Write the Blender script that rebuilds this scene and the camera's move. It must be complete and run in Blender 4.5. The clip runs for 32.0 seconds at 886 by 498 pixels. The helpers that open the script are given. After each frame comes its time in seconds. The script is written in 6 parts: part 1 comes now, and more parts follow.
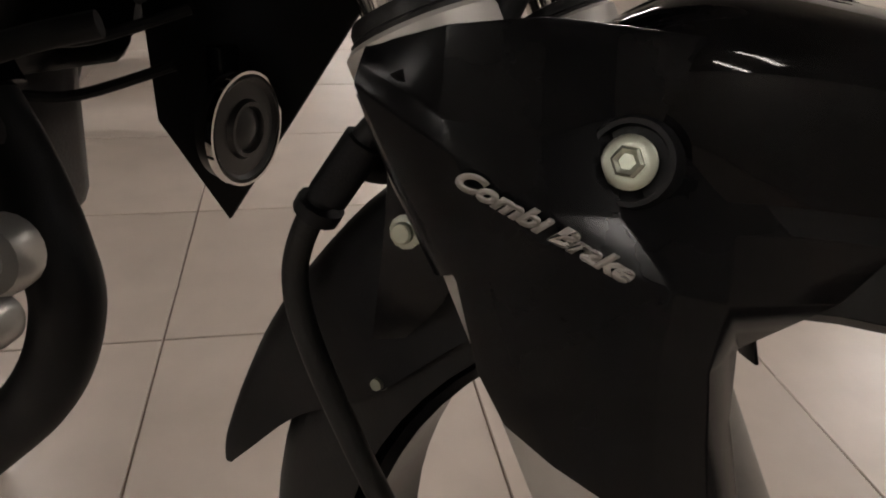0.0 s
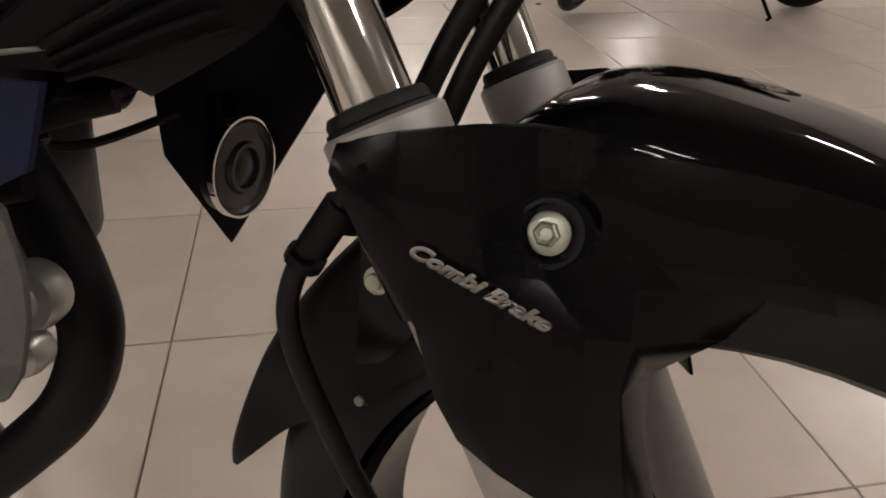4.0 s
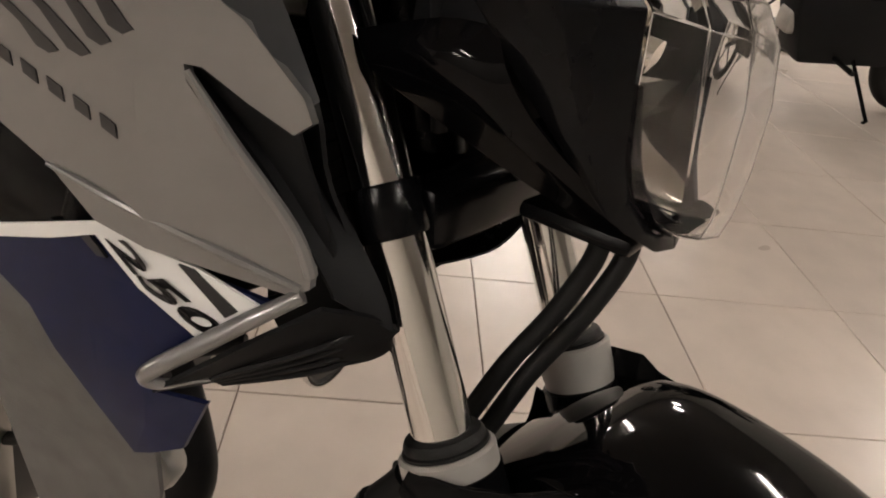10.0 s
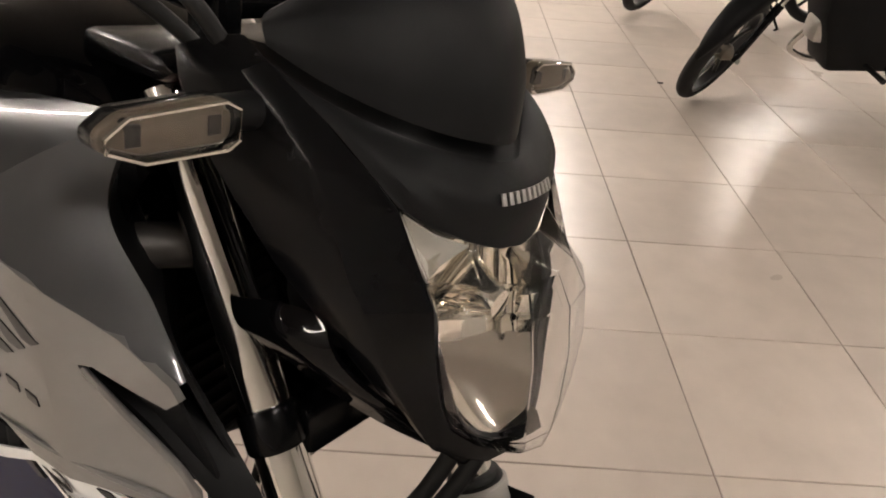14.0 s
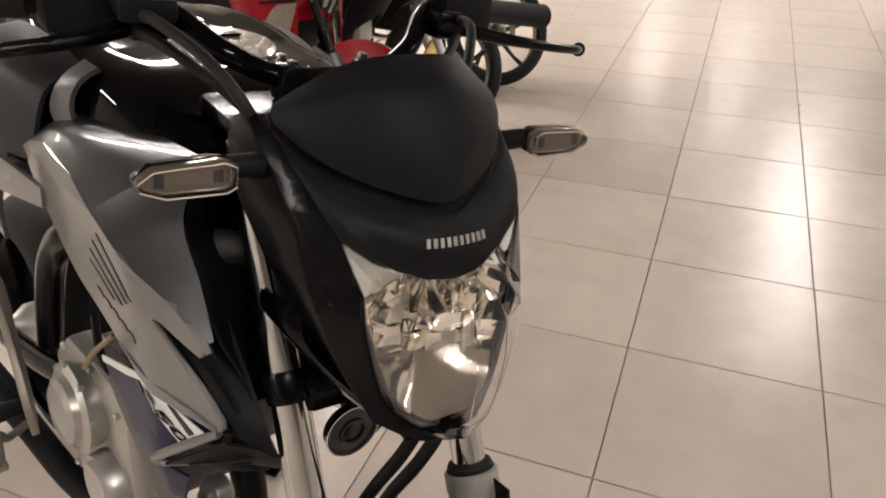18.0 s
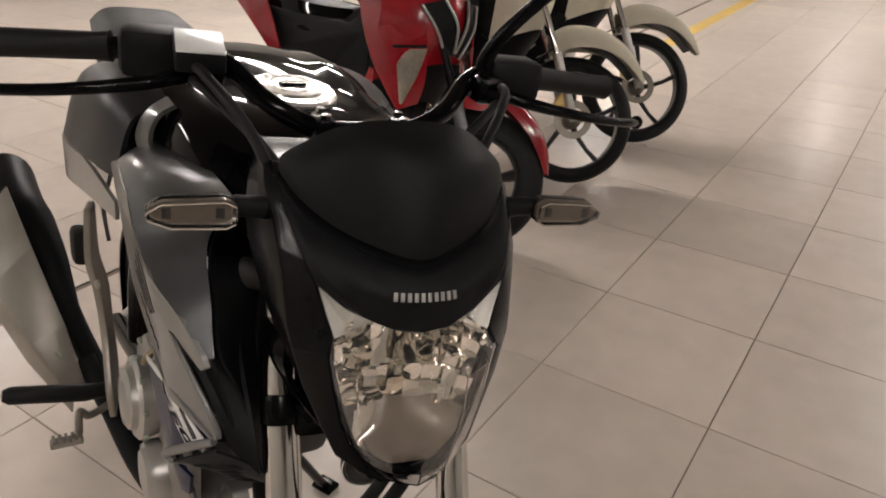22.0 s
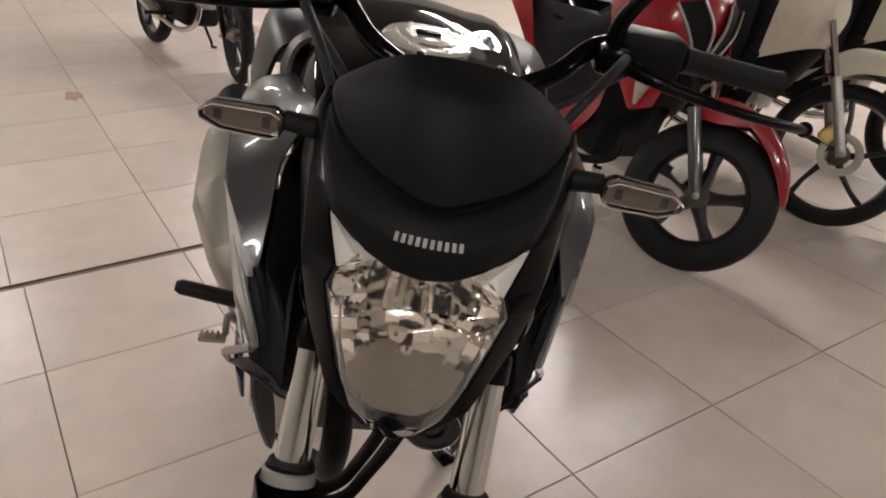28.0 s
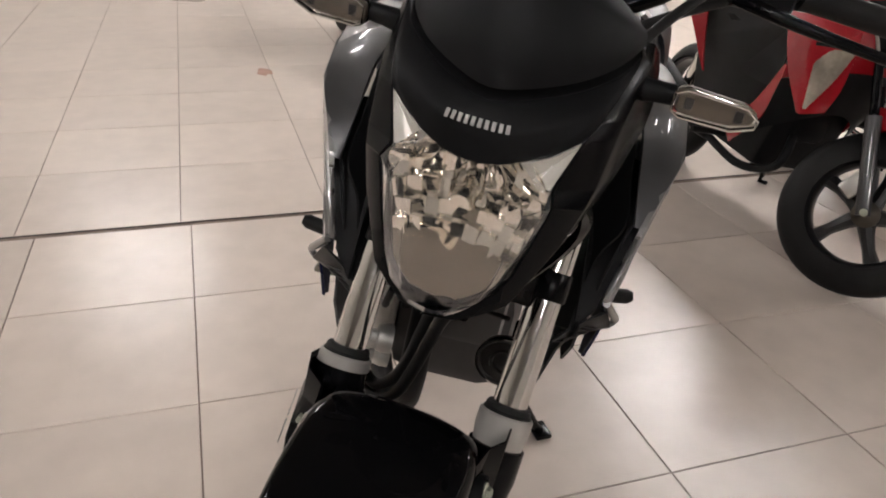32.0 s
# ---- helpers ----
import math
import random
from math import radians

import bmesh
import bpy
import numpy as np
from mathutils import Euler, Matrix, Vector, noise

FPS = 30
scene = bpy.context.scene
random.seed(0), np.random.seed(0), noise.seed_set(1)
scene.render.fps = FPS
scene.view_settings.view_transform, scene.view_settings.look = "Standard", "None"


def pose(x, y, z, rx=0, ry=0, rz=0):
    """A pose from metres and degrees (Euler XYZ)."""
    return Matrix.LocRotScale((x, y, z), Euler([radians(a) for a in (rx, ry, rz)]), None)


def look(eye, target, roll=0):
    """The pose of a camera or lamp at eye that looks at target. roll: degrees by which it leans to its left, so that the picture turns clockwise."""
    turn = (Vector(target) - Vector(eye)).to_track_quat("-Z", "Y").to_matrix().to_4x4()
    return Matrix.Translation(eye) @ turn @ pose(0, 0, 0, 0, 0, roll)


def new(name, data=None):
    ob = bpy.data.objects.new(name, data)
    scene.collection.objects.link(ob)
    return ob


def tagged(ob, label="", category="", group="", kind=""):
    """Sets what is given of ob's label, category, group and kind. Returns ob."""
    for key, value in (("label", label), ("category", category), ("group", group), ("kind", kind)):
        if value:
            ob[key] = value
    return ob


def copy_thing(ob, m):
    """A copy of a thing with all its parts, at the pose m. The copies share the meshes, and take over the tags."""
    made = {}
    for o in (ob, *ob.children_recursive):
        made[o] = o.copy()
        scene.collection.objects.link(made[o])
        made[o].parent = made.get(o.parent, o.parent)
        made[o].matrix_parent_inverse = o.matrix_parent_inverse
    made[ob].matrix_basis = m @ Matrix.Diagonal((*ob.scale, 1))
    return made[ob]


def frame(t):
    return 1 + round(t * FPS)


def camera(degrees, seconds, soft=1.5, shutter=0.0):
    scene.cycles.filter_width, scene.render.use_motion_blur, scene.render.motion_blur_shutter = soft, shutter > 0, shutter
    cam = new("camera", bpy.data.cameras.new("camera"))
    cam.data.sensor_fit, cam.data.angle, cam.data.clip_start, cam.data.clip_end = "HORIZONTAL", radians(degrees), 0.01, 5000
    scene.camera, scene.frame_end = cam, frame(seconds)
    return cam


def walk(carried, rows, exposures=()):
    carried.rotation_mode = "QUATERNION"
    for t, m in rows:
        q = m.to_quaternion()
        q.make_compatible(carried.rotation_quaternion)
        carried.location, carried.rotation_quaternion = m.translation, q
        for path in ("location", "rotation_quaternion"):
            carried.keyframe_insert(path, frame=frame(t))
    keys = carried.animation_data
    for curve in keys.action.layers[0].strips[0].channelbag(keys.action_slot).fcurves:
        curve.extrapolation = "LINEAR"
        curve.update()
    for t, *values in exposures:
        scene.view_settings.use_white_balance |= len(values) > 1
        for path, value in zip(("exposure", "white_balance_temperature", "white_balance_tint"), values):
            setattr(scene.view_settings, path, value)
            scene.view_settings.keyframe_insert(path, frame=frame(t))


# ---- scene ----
cam = camera(62.4, 32.0, soft=1.9)
PATH = [
    (0, (-0.235, -1.572, 0.746), (0.102, 0.15, -0.215), 2.4),
    (0.5, (-0.235, -1.577, 0.751), (0.097, 0.149, -0.205), 1.9),
    (1, (-0.232, -1.581, 0.756), (0.1, 0.143, -0.201), 1.1),
    (1.5, (-0.23, -1.587, 0.762), (0.093, 0.129, -0.212), 0.7),
    (2, (-0.227, -1.592, 0.768), (0.105, 0.118, -0.215), 0.8),
    (2.5, (-0.226, -1.6, 0.777), (0.11, 0.107, -0.209), 1.1),
    (4.5, (-0.225, -1.618, 0.815), (0.099, 0.083, -0.186), 1.3),
    (5, (-0.226, -1.62, 0.827), (0.086, 0.081, -0.177), 1.2),
    (5.5, (-0.226, -1.617, 0.837), (0.082, 0.078, -0.178), 1.8),
    (6, (-0.228, -1.619, 0.852), (0.06, 0.076, -0.169), 2.9),
    (6.5, (-0.231, -1.616, 0.869), (0.045, 0.086, -0.145), 4.4),
    (7, (-0.233, -1.615, 0.887), (0.03, 0.097, -0.112), 6.0),
    (7.5, (-0.236, -1.613, 0.905), (0.019, 0.108, -0.081), 7.2),
    (8, (-0.238, -1.614, 0.927), (0.009, 0.116, -0.046), 7.8),
    (8.5, (-0.24, -1.615, 0.948), (-0.008, 0.119, -0.021), 7.9),
    (9, (-0.243, -1.615, 0.967), (-0.031, 0.12, -0.006), 8.1),
    (9.5, (-0.244, -1.618, 0.987), (-0.056, 0.118, 0.012), 8.3),
    (10, (-0.242, -1.615, 1.008), (-0.078, 0.112, 0.014), 8.1),
    (10.5, (-0.237, -1.616, 1.034), (-0.079, 0.091, 0.004), 7.6),
    (11, (-0.23, -1.613, 1.058), (-0.095, 0.077, -0.003), 6.8),
    (11.5, (-0.219, -1.611, 1.081), (-0.087, 0.075, 0.013), 6.5),
    (12, (-0.205, -1.61, 1.105), (-0.091, 0.072, 0.029), 6.1),
    (12.5, (-0.189, -1.608, 1.127), (-0.085, 0.074, 0.05), 5.7),
    (13, (-0.171, -1.608, 1.156), (-0.088, 0.084, 0.092), 5.1),
    (13.5, (-0.152, -1.607, 1.176), (-0.096, 0.09, 0.12), 4.7),
    (14, (-0.132, -1.615, 1.197), (-0.114, 0.097, 0.163), 4.2),
    (14.5, (-0.11, -1.62, 1.214), (-0.157, 0.09, 0.177), 3.9),
    (16.5, (0.007, -1.665, 1.269), (-0.378, 0.012, 0.249), 1.3),
    (17, (0.039, -1.677, 1.278), (-0.433, -0.03, 0.247), 1.0),
    (17.5, (0.071, -1.684, 1.288), (-0.477, -0.061, 0.256), 0.4),
    (18, (0.101, -1.69, 1.298), (-0.518, -0.094, 0.265), -0.2),
    (18.5, (0.127, -1.689, 1.306), (-0.54, -0.108, 0.278), -0.6),
    (19, (0.151, -1.689, 1.314), (-0.56, -0.125, 0.29), -1.1),
    (19.5, (0.17, -1.684, 1.32), (-0.576, -0.129, 0.307), -1.2),
    (20, (0.19, -1.682, 1.328), (-0.609, -0.142, 0.333), -1.3),
    (20.5, (0.203, -1.674, 1.333), (-0.64, -0.142, 0.362), -1.3),
    (21, (0.218, -1.666, 1.336), (-0.673, -0.152, 0.379), -1.2),
    (21.5, (0.229, -1.656, 1.335), (-0.705, -0.161, 0.39), -0.6),
    (22, (0.239, -1.647, 1.332), (-0.741, -0.179, 0.39), 0.9),
    (22.5, (0.247, -1.631, 1.327), (-0.759, -0.176, 0.393), 2.5),
    (23, (0.262, -1.621, 1.332), (-0.792, -0.207, 0.39), 3.1),
    (23.5, (0.268, -1.602, 1.33), (-0.821, -0.221, 0.379), 3.8),
    (24, (0.279, -1.593, 1.329), (-0.836, -0.236, 0.372), 5.1),
    (24.5, (0.293, -1.584, 1.332), (-0.868, -0.264, 0.377), 4.7),
    (25, (0.301, -1.572, 1.327), (-0.906, -0.291, 0.377), 4.7),
    (25.5, (0.308, -1.56, 1.326), (-0.943, -0.32, 0.377), 3.9),
    (27.5, (0.356, -1.504, 1.288), (-1.078, -0.467, 0.356), 3.3),
    (28, (0.375, -1.488, 1.277), (-1.087, -0.509, 0.326), 2.9),
    (28.5, (0.391, -1.475, 1.268), (-1.099, -0.557, 0.301), 2.8),
    (29, (0.417, -1.463, 1.26), (-1.107, -0.628, 0.269), 2.1),
    (29.5, (0.43, -1.451, 1.25), (-1.121, -0.676, 0.253), 1.3),
    (30, (0.448, -1.44, 1.238), (-1.129, -0.722, 0.238), 1.7),
    (30.5, (0.46, -1.433, 1.225), (-1.148, -0.763, 0.243), 2.1),
    (31, (0.471, -1.429, 1.213), (-1.165, -0.801, 0.25), 2.8),
    (31.5, (0.475, -1.424, 1.199), (-1.176, -0.816, 0.249), 3.1),
    (32, (0.483, -1.421, 1.186), (-1.185, -0.834, 0.251), 3.3),
]
walk(cam, [(t, look(eye, target, roll)) for t, eye, target, roll in PATH], exposures=[(0.0, -0.6, 6500, 10), (2.5, -0.55, 6500, 10), (5.0, -0.3, 6500, 10), (9.0, -0.10, 6620, 10), (12.0, -0.03, 6880, 10), (13.0, 0.0, 6900, 10), (14.5, 0.1, 6650, 10), (18.0, 0.08, 6500, 10), (20.0, -0.2, 6450, 10), (21.0, -0.25, 6450, 10), (23.5, -0.50, 6450, 10), (25.5, -0.50, 6400, 10), (28.0, -0.36, 6350, 10), (30.0, -0.06, 6200, 10), (32.0, -0.12, 6150, 10)])

# ---- light ----
world = bpy.data.worlds.new("world")
scene.world = world
world.use_nodes = True
world.node_tree.nodes["Background"].inputs[0].default_value = (0.9, 0.93, 1.0, 1)
world.node_tree.nodes["Background"].inputs[1].default_value = 0.02

V = Vector


# ---- materials ----
def material(name, color, rough=0.5, metal=0.0, vary=0.15, scale=40.0, bump=0.0, bump_scale=300.0, coat=0.0, spot=None, trans=0.0, ior=1.5, rvary=0.1, spec=None, island=False, spread=0.12):
    """A procedural surface: two scales of colour variation, uneven gloss and a fine relief."""
    m = bpy.data.materials.new(name)
    m.use_nodes = True
    nt = m.node_tree
    bs = nt.nodes["Principled BSDF"]
    co = nt.nodes.new("ShaderNodeTexCoord")
    n1 = nt.nodes.new("ShaderNodeTexNoise")
    n1.inputs["Scale"].default_value, n1.inputs["Detail"].default_value = scale, 4
    n2 = nt.nodes.new("ShaderNodeTexNoise")
    n2.inputs["Scale"].default_value, n2.inputs["Detail"].default_value = scale / 9, 5
    for n in (n1, n2):
        nt.links.new(co.outputs["Object"], n.inputs["Vector"])
    add = nt.nodes.new("ShaderNodeMath")
    add.operation = "ADD"
    nt.links.new(n1.outputs[0], add.inputs[0])
    nt.links.new(n2.outputs[0], add.inputs[1])
    ramp = nt.nodes.new("ShaderNodeMapRange")
    ramp.inputs[1].default_value, ramp.inputs[2].default_value = 0.6, 1.4
    ramp.inputs[3].default_value, ramp.inputs[4].default_value = 1 - vary, 1 + vary
    nt.links.new(add.outputs[0], ramp.inputs[0])
    mul = nt.nodes.new("ShaderNodeVectorMath")
    mul.operation = "MULTIPLY"
    mul.inputs[0].default_value = color
    nt.links.new(ramp.outputs[0], mul.inputs[1])
    src = mul.outputs[0]
    if spot:
        n3 = nt.nodes.new("ShaderNodeTexNoise")
        n3.inputs["Scale"].default_value, n3.inputs["Detail"].default_value = spot[1], 6
        nt.links.new(co.outputs["Object"], n3.inputs["Vector"])
        r3 = nt.nodes.new("ShaderNodeMapRange")
        r3.inputs[1].default_value, r3.inputs[2].default_value = spot[2], spot[2] + spread
        nt.links.new(n3.outputs[0], r3.inputs[0])
        mix = nt.nodes.new("ShaderNodeMix")
        mix.data_type = "RGBA"
        nt.links.new(r3.outputs[0], mix.inputs[0])
        nt.links.new(src, mix.inputs[6])
        mix.inputs[7].default_value = (*spot[0], 1)
        src = mix.outputs[2]
    if island:
        info = nt.nodes.new("ShaderNodeObjectInfo")
        shift = nt.nodes.new("ShaderNodeMath")
        shift.operation = "MULTIPLY"
        shift.inputs[1].default_value = 60.0
        nt.links.new(info.outputs["Random"], shift.inputs[0])
        for n in (n1, n2) + ((n3,) if spot else ()):
            n.noise_dimensions = "4D"
            nt.links.new(shift.outputs[0], n.inputs["W"])
        r4 = nt.nodes.new("ShaderNodeMapRange")
        r4.inputs[3].default_value, r4.inputs[4].default_value = 0.93, 1.05
        nt.links.new(info.outputs["Random"], r4.inputs[0])
        m4 = nt.nodes.new("ShaderNodeVectorMath")
        m4.operation = "MULTIPLY"
        nt.links.new(src, m4.inputs[0])
        nt.links.new(r4.outputs[0], m4.inputs[1])
        src = m4.outputs[0]
    nt.links.new(src, bs.inputs["Base Color"])
    rr = nt.nodes.new("ShaderNodeMapRange")
    rr.inputs[1].default_value, rr.inputs[2].default_value = 0.3, 0.7
    rr.inputs[3].default_value, rr.inputs[4].default_value = max(0.02, rough - rvary * rough), min(1, rough + rvary * rough)
    nt.links.new(n2.outputs[0], rr.inputs[0])
    nt.links.new(rr.outputs[0], bs.inputs["Roughness"])
    bs.inputs["Metallic"].default_value = metal
    bs.inputs["Coat Weight"].default_value = coat
    bs.inputs["Coat Roughness"].default_value = 0.04
    bs.inputs["Transmission Weight"].default_value = trans
    bs.inputs["IOR"].default_value = ior
    if spec is not None:
        bs.inputs["Specular IOR Level"].default_value = spec
    if bump:
        n5 = nt.nodes.new("ShaderNodeTexNoise")
        n5.inputs["Scale"].default_value, n5.inputs["Detail"].default_value = bump_scale, 3
        nt.links.new(co.outputs["Object"], n5.inputs["Vector"])
        bp = nt.nodes.new("ShaderNodeBump")
        bp.inputs["Strength"].default_value, bp.inputs["Distance"].default_value = bump, 0.002
        nt.links.new(n5.outputs[0], bp.inputs["Height"])
        nt.links.new(bp.outputs[0], bs.inputs["Normal"])
    return m


def glowing(name, color, strength):
    m = bpy.data.materials.new(name)
    m.use_nodes = True
    bs = m.node_tree.nodes["Principled BSDF"]
    bs.inputs["Base Color"].default_value = (*color, 1)
    bs.inputs["Emission Color"].default_value = (*color, 1)
    bs.inputs["Emission Strength"].default_value = strength
    return m


TILE = material("floor_tile", (0.625, 0.546, 0.481), 0.29, vary=0.12, scale=9, bump=0.02, bump_scale=90, island=True, spec=0.62, rvary=0.06)
GROUT = material("grout", (0.26, 0.20, 0.165), 0.9, vary=0.3, scale=60)
WALL = material("wall_paint", (0.42, 0.40, 0.37), 0.8, vary=0.05, scale=6, bump=0.05)
CEIL = material("ceiling_paint", (0.24, 0.232, 0.22), 0.9, vary=0.04, scale=5, bump=0.05)
GLOSS = material("gloss_black", (0.0020, 0.0020, 0.0023), 0.04, vary=0.2, rvary=0.3, spec=0.10)
TANKP = material("dark_tank_paint", (0.0105, 0.011, 0.0130), 0.36, 0.0, vary=0.1, spec=0.30)
MATT = material("matt_black_plastic", spec=0.11, color=(0.0058, 0.0060, 0.0066), rough=0.50, vary=0.2, bump=0.10, bump_scale=900)
SATIN = material("satin_black_paint", spec=0.10, color=(0.0026, 0.0027, 0.0031), rough=0.21, vary=0.15, bump=0.02, bump_scale=500)
RUBBER = material("rubber", spec=0.22, color=(0.006, 0.006, 0.006), rough=0.55, vary=0.3, bump=0.15, bump_scale=500)
CHROME = material("chrome", (0.66, 0.645, 0.62), 0.09, 1.0, vary=0.05, rvary=0.4)
ALLOY = material("cast_alloy", (0.56, 0.55, 0.52), 0.38, 1.0, vary=0.1, bump=0.08, bump_scale=600)
SILVERP = material("silver_paint", (0.178, 0.176, 0.173), 0.33, 0.50, vary=0.06, coat=0.6)
GREYP = material("grey_metal_paint", (0.046, 0.047, 0.049), 0.36, 0.35, vary=0.08, coat=0.6)
CUP = material("matt_fork_alloy", (0.36, 0.345, 0.32), 0.46, 0.35, vary=0.1, bump=0.05)
POLISH = material("polished_cap", (0.84, 0.82, 0.78), 0.16, 0.75, vary=0.05)
CASE = material("bright_engine_alloy", (0.43, 0.42, 0.395), 0.34, 0.75, vary=0.12, bump=0.06, bump_scale=500)
BRUSH = material("brushed_alloy", (0.29, 0.268, 0.236), 0.40, 0.65, vary=0.08, bump=0.05, bump_scale=700)
BLUE = material("blue_paint", (0.0055, 0.0085, 0.034), 0.32, vary=0.25, spec=0.16)
WHITE = material("white_decal", (0.75, 0.76, 0.75), 0.3, vary=0.04)
BLACKD = material("black_decal", (0.012, 0.012, 0.014), 0.3, vary=0.1)
ZINC = material("zinc_bolt", (0.38, 0.405, 0.335), 0.42, 0.9, vary=0.15)
LETTER = material("silver_lettering", (0.32, 0.312, 0.296), 0.4, 0.4, vary=0.06)
REDP = material("red_paint", (0.27, 0.006, 0.012), 0.18, vary=0.1, coat=0.6)
CREAM = material("cream_paint", (0.66, 0.62, 0.50), 0.25, vary=0.06, coat=0.5)
YELLOW = material("yellow_line_paint", (0.70, 0.48, 0.12), 0.5, vary=0.15, scale=30)


# ---- geometry helpers ----
def spline(pts, n):
    """n + 1 points along a smooth curve through pts."""
    pts = [V(p) for p in pts]
    out = []
    for i in range(n + 1):
        s = i / n * (len(pts) - 1)
        k = min(int(s), len(pts) - 2)
        f = s - k
        a, b, c, d = pts[max(k - 1, 0)], pts[k], pts[k + 1], pts[min(k + 2, len(pts) - 1)]
        out.append(0.5 * (2 * b + (c - a) * f + (2 * a - 5 * b + 4 * c - d) * f * f + (3 * b - a - 3 * c + d) * f ** 3))
    return out


def grid(bm, rows, close_u=False, close_v=False):
    vs = [[bm.verts.new(p) for p in r] for r in rows]
    nr, nc = len(rows), len(rows[0])
    for i in range(nr if close_v else nr - 1):
        for j in range(nc if close_u else nc - 1):
            q = [vs[i][j], vs[i][(j + 1) % nc], vs[(i + 1) % nr][(j + 1) % nc], vs[(i + 1) % nr][j]]
            q = [v for k, v in enumerate(q) if (v.co - q[k - 1].co).length > 1e-7]
            if len(q) > 2:
                bm.faces.new(q)
    return vs


def smooth_rows(rows, nu, nv):
    across = [spline(r, nu) for r in rows]
    cols = [spline([r[j] for r in across], nv) for j in range(nu + 1)]
    return [[c[i] for c in cols] for i in range(nv + 1)]


def sheet(rows, nu=16, nv=16, thick=0.003, smooth=True, mirror=False):
    """A curved panel of some thickness through rows of points."""
    bm = bmesh.new()
    grid(bm, smooth_rows(rows, nu, nv) if smooth else [[V(p) for p in r] for r in rows])
    if thick:
        bmesh.ops.recalc_face_normals(bm, faces=bm.faces)
        bmesh.ops.solidify(bm, geom=list(bm.faces), thickness=thick)
    if mirror:
        mirrored(bm)
    return bm


def facets(rows, thick=0.004, bev=0.0015, angle=8):
    """A panel of flat facets through rows of points, its edges slightly rounded."""
    bm = bmesh.new()
    grid(bm, [[V(p) for p in r] for r in rows])
    bmesh.ops.recalc_face_normals(bm, faces=bm.faces)
    bmesh.ops.solidify(bm, geom=list(bm.faces), thickness=thick)
    return bevel(bm, bev, 2, angle)


def mirrored(bm):
    d = bmesh.ops.duplicate(bm, geom=list(bm.verts) + list(bm.edges) + list(bm.faces))
    vs = [g for g in d["geom"] if isinstance(g, bmesh.types.BMVert)]
    for v in vs:
        v.co.y = -v.co.y
    bmesh.ops.reverse_faces(bm, faces=[g for g in d["geom"] if isinstance(g, bmesh.types.BMFace)])
    return bm


def ring_frame(d):
    d = d.normalized()
    a = V((0, 0, 1)) if abs(d.z) < 0.9 else V((1, 0, 0))
    u = d.cross(a).normalized()
    return u, d.cross(u)


def tube(bm, pts, r, seg=12, n=0, close=False, caps=True):
    """A round bar along pts; r is one radius or one for each point."""
    if n:
        rr = spline([(q, 0, 0) for q in r], n) if isinstance(r, (list, tuple)) else None
        pts = spline(pts, n)
        r = [q.x for q in rr] if rr else r
    pts = [V(p) for p in pts]
    m = len(pts)
    u = None
    rows = []
    for i, p in enumerate(pts):
        if close:
            d = pts[(i + 1) % m] - pts[i - 1]
        else:
            d = pts[min(i + 1, m - 1)] - pts[max(i - 1, 0)]
        d.normalize()
        if u is None:
            u = ring_frame(d)[0]
        u = (u - d * u.dot(d)).normalized()
        w = d.cross(u)
        q = r[i] if isinstance(r, (list, tuple)) else r
        rows.append([p + q * (math.cos(a) * u + math.sin(a) * w) for a in (2 * math.pi * k / seg for k in range(seg))])
    vs = grid(bm, rows, close_u=True, close_v=close)
    if caps and not close:
        bm.faces.new(vs[0][::-1])
        bm.faces.new(vs[-1])
    return bm


def cyl(bm, p0, p1, r0, r1=None, seg=20):
    return tube(bm, [p0, p1], [r0, r0 if r1 is None else r1], seg)


def lathe(bm, profile, axis, at, seg=32, close=False):
    """Turns (radius, height) pairs round an axis through at."""
    w = V(axis).normalized()
    u, v = ring_frame(w)
    at = V(at)
    rows = [[at + w * h + max(r, 1e-5) * (math.cos(a) * u + math.sin(a) * v) for a in (2 * math.pi * k / seg for k in range(seg))] for r, h in profile]
    vs = grid(bm, rows, close_u=True, close_v=close)
    if not close:
        for ends in (vs[0][::-1], vs[-1]):
            bm.faces.new(ends)
    return bm


def bevel(bm, w, seg=2, angle=25):
    es = [e for e in bm.edges if len(e.link_faces) == 2 and e.calc_face_angle(0) > radians(angle)]
    if es and w:
        bmesh.ops.bevel(bm, geom=es, offset=w, segments=seg, affect="EDGES", profile=0.5, clamp_overlap=True)
    return bm


def prism(bm, poly, axis, a, b, bev=0.0, seg=2):
    """poly: pairs in the plane across the axis; a, b: its ends along the axis ('x', 'y' or 'z')."""
    def put(p, h):
        return V({"x": (h, p[0], p[1]), "y": (p[0], h, p[1]), "z": (p[0], p[1], h)}[axis])
    t = bmesh.new()
    lo = [t.verts.new(put(p, a)) for p in poly]
    hi = [t.verts.new(put(p, b)) for p in poly]
    n = len(poly)
    t.faces.new(lo[::-1])
    t.faces.new(hi)
    for i in range(n):
        t.faces.new((lo[i], lo[(i + 1) % n], hi[(i + 1) % n], hi[i]))
    bmesh.ops.recalc_face_normals(t, faces=t.faces)
    bevel(t, bev, seg)
    return merge(bm, t)


def merge(bm, t, m=None):
    if m is not None:
        t.transform(m)
    me = bpy.data.meshes.new("scratch")
    t.to_mesh(me)
    t.free()
    bm.from_mesh(me)
    bpy.data.meshes.remove(me)
    return bm


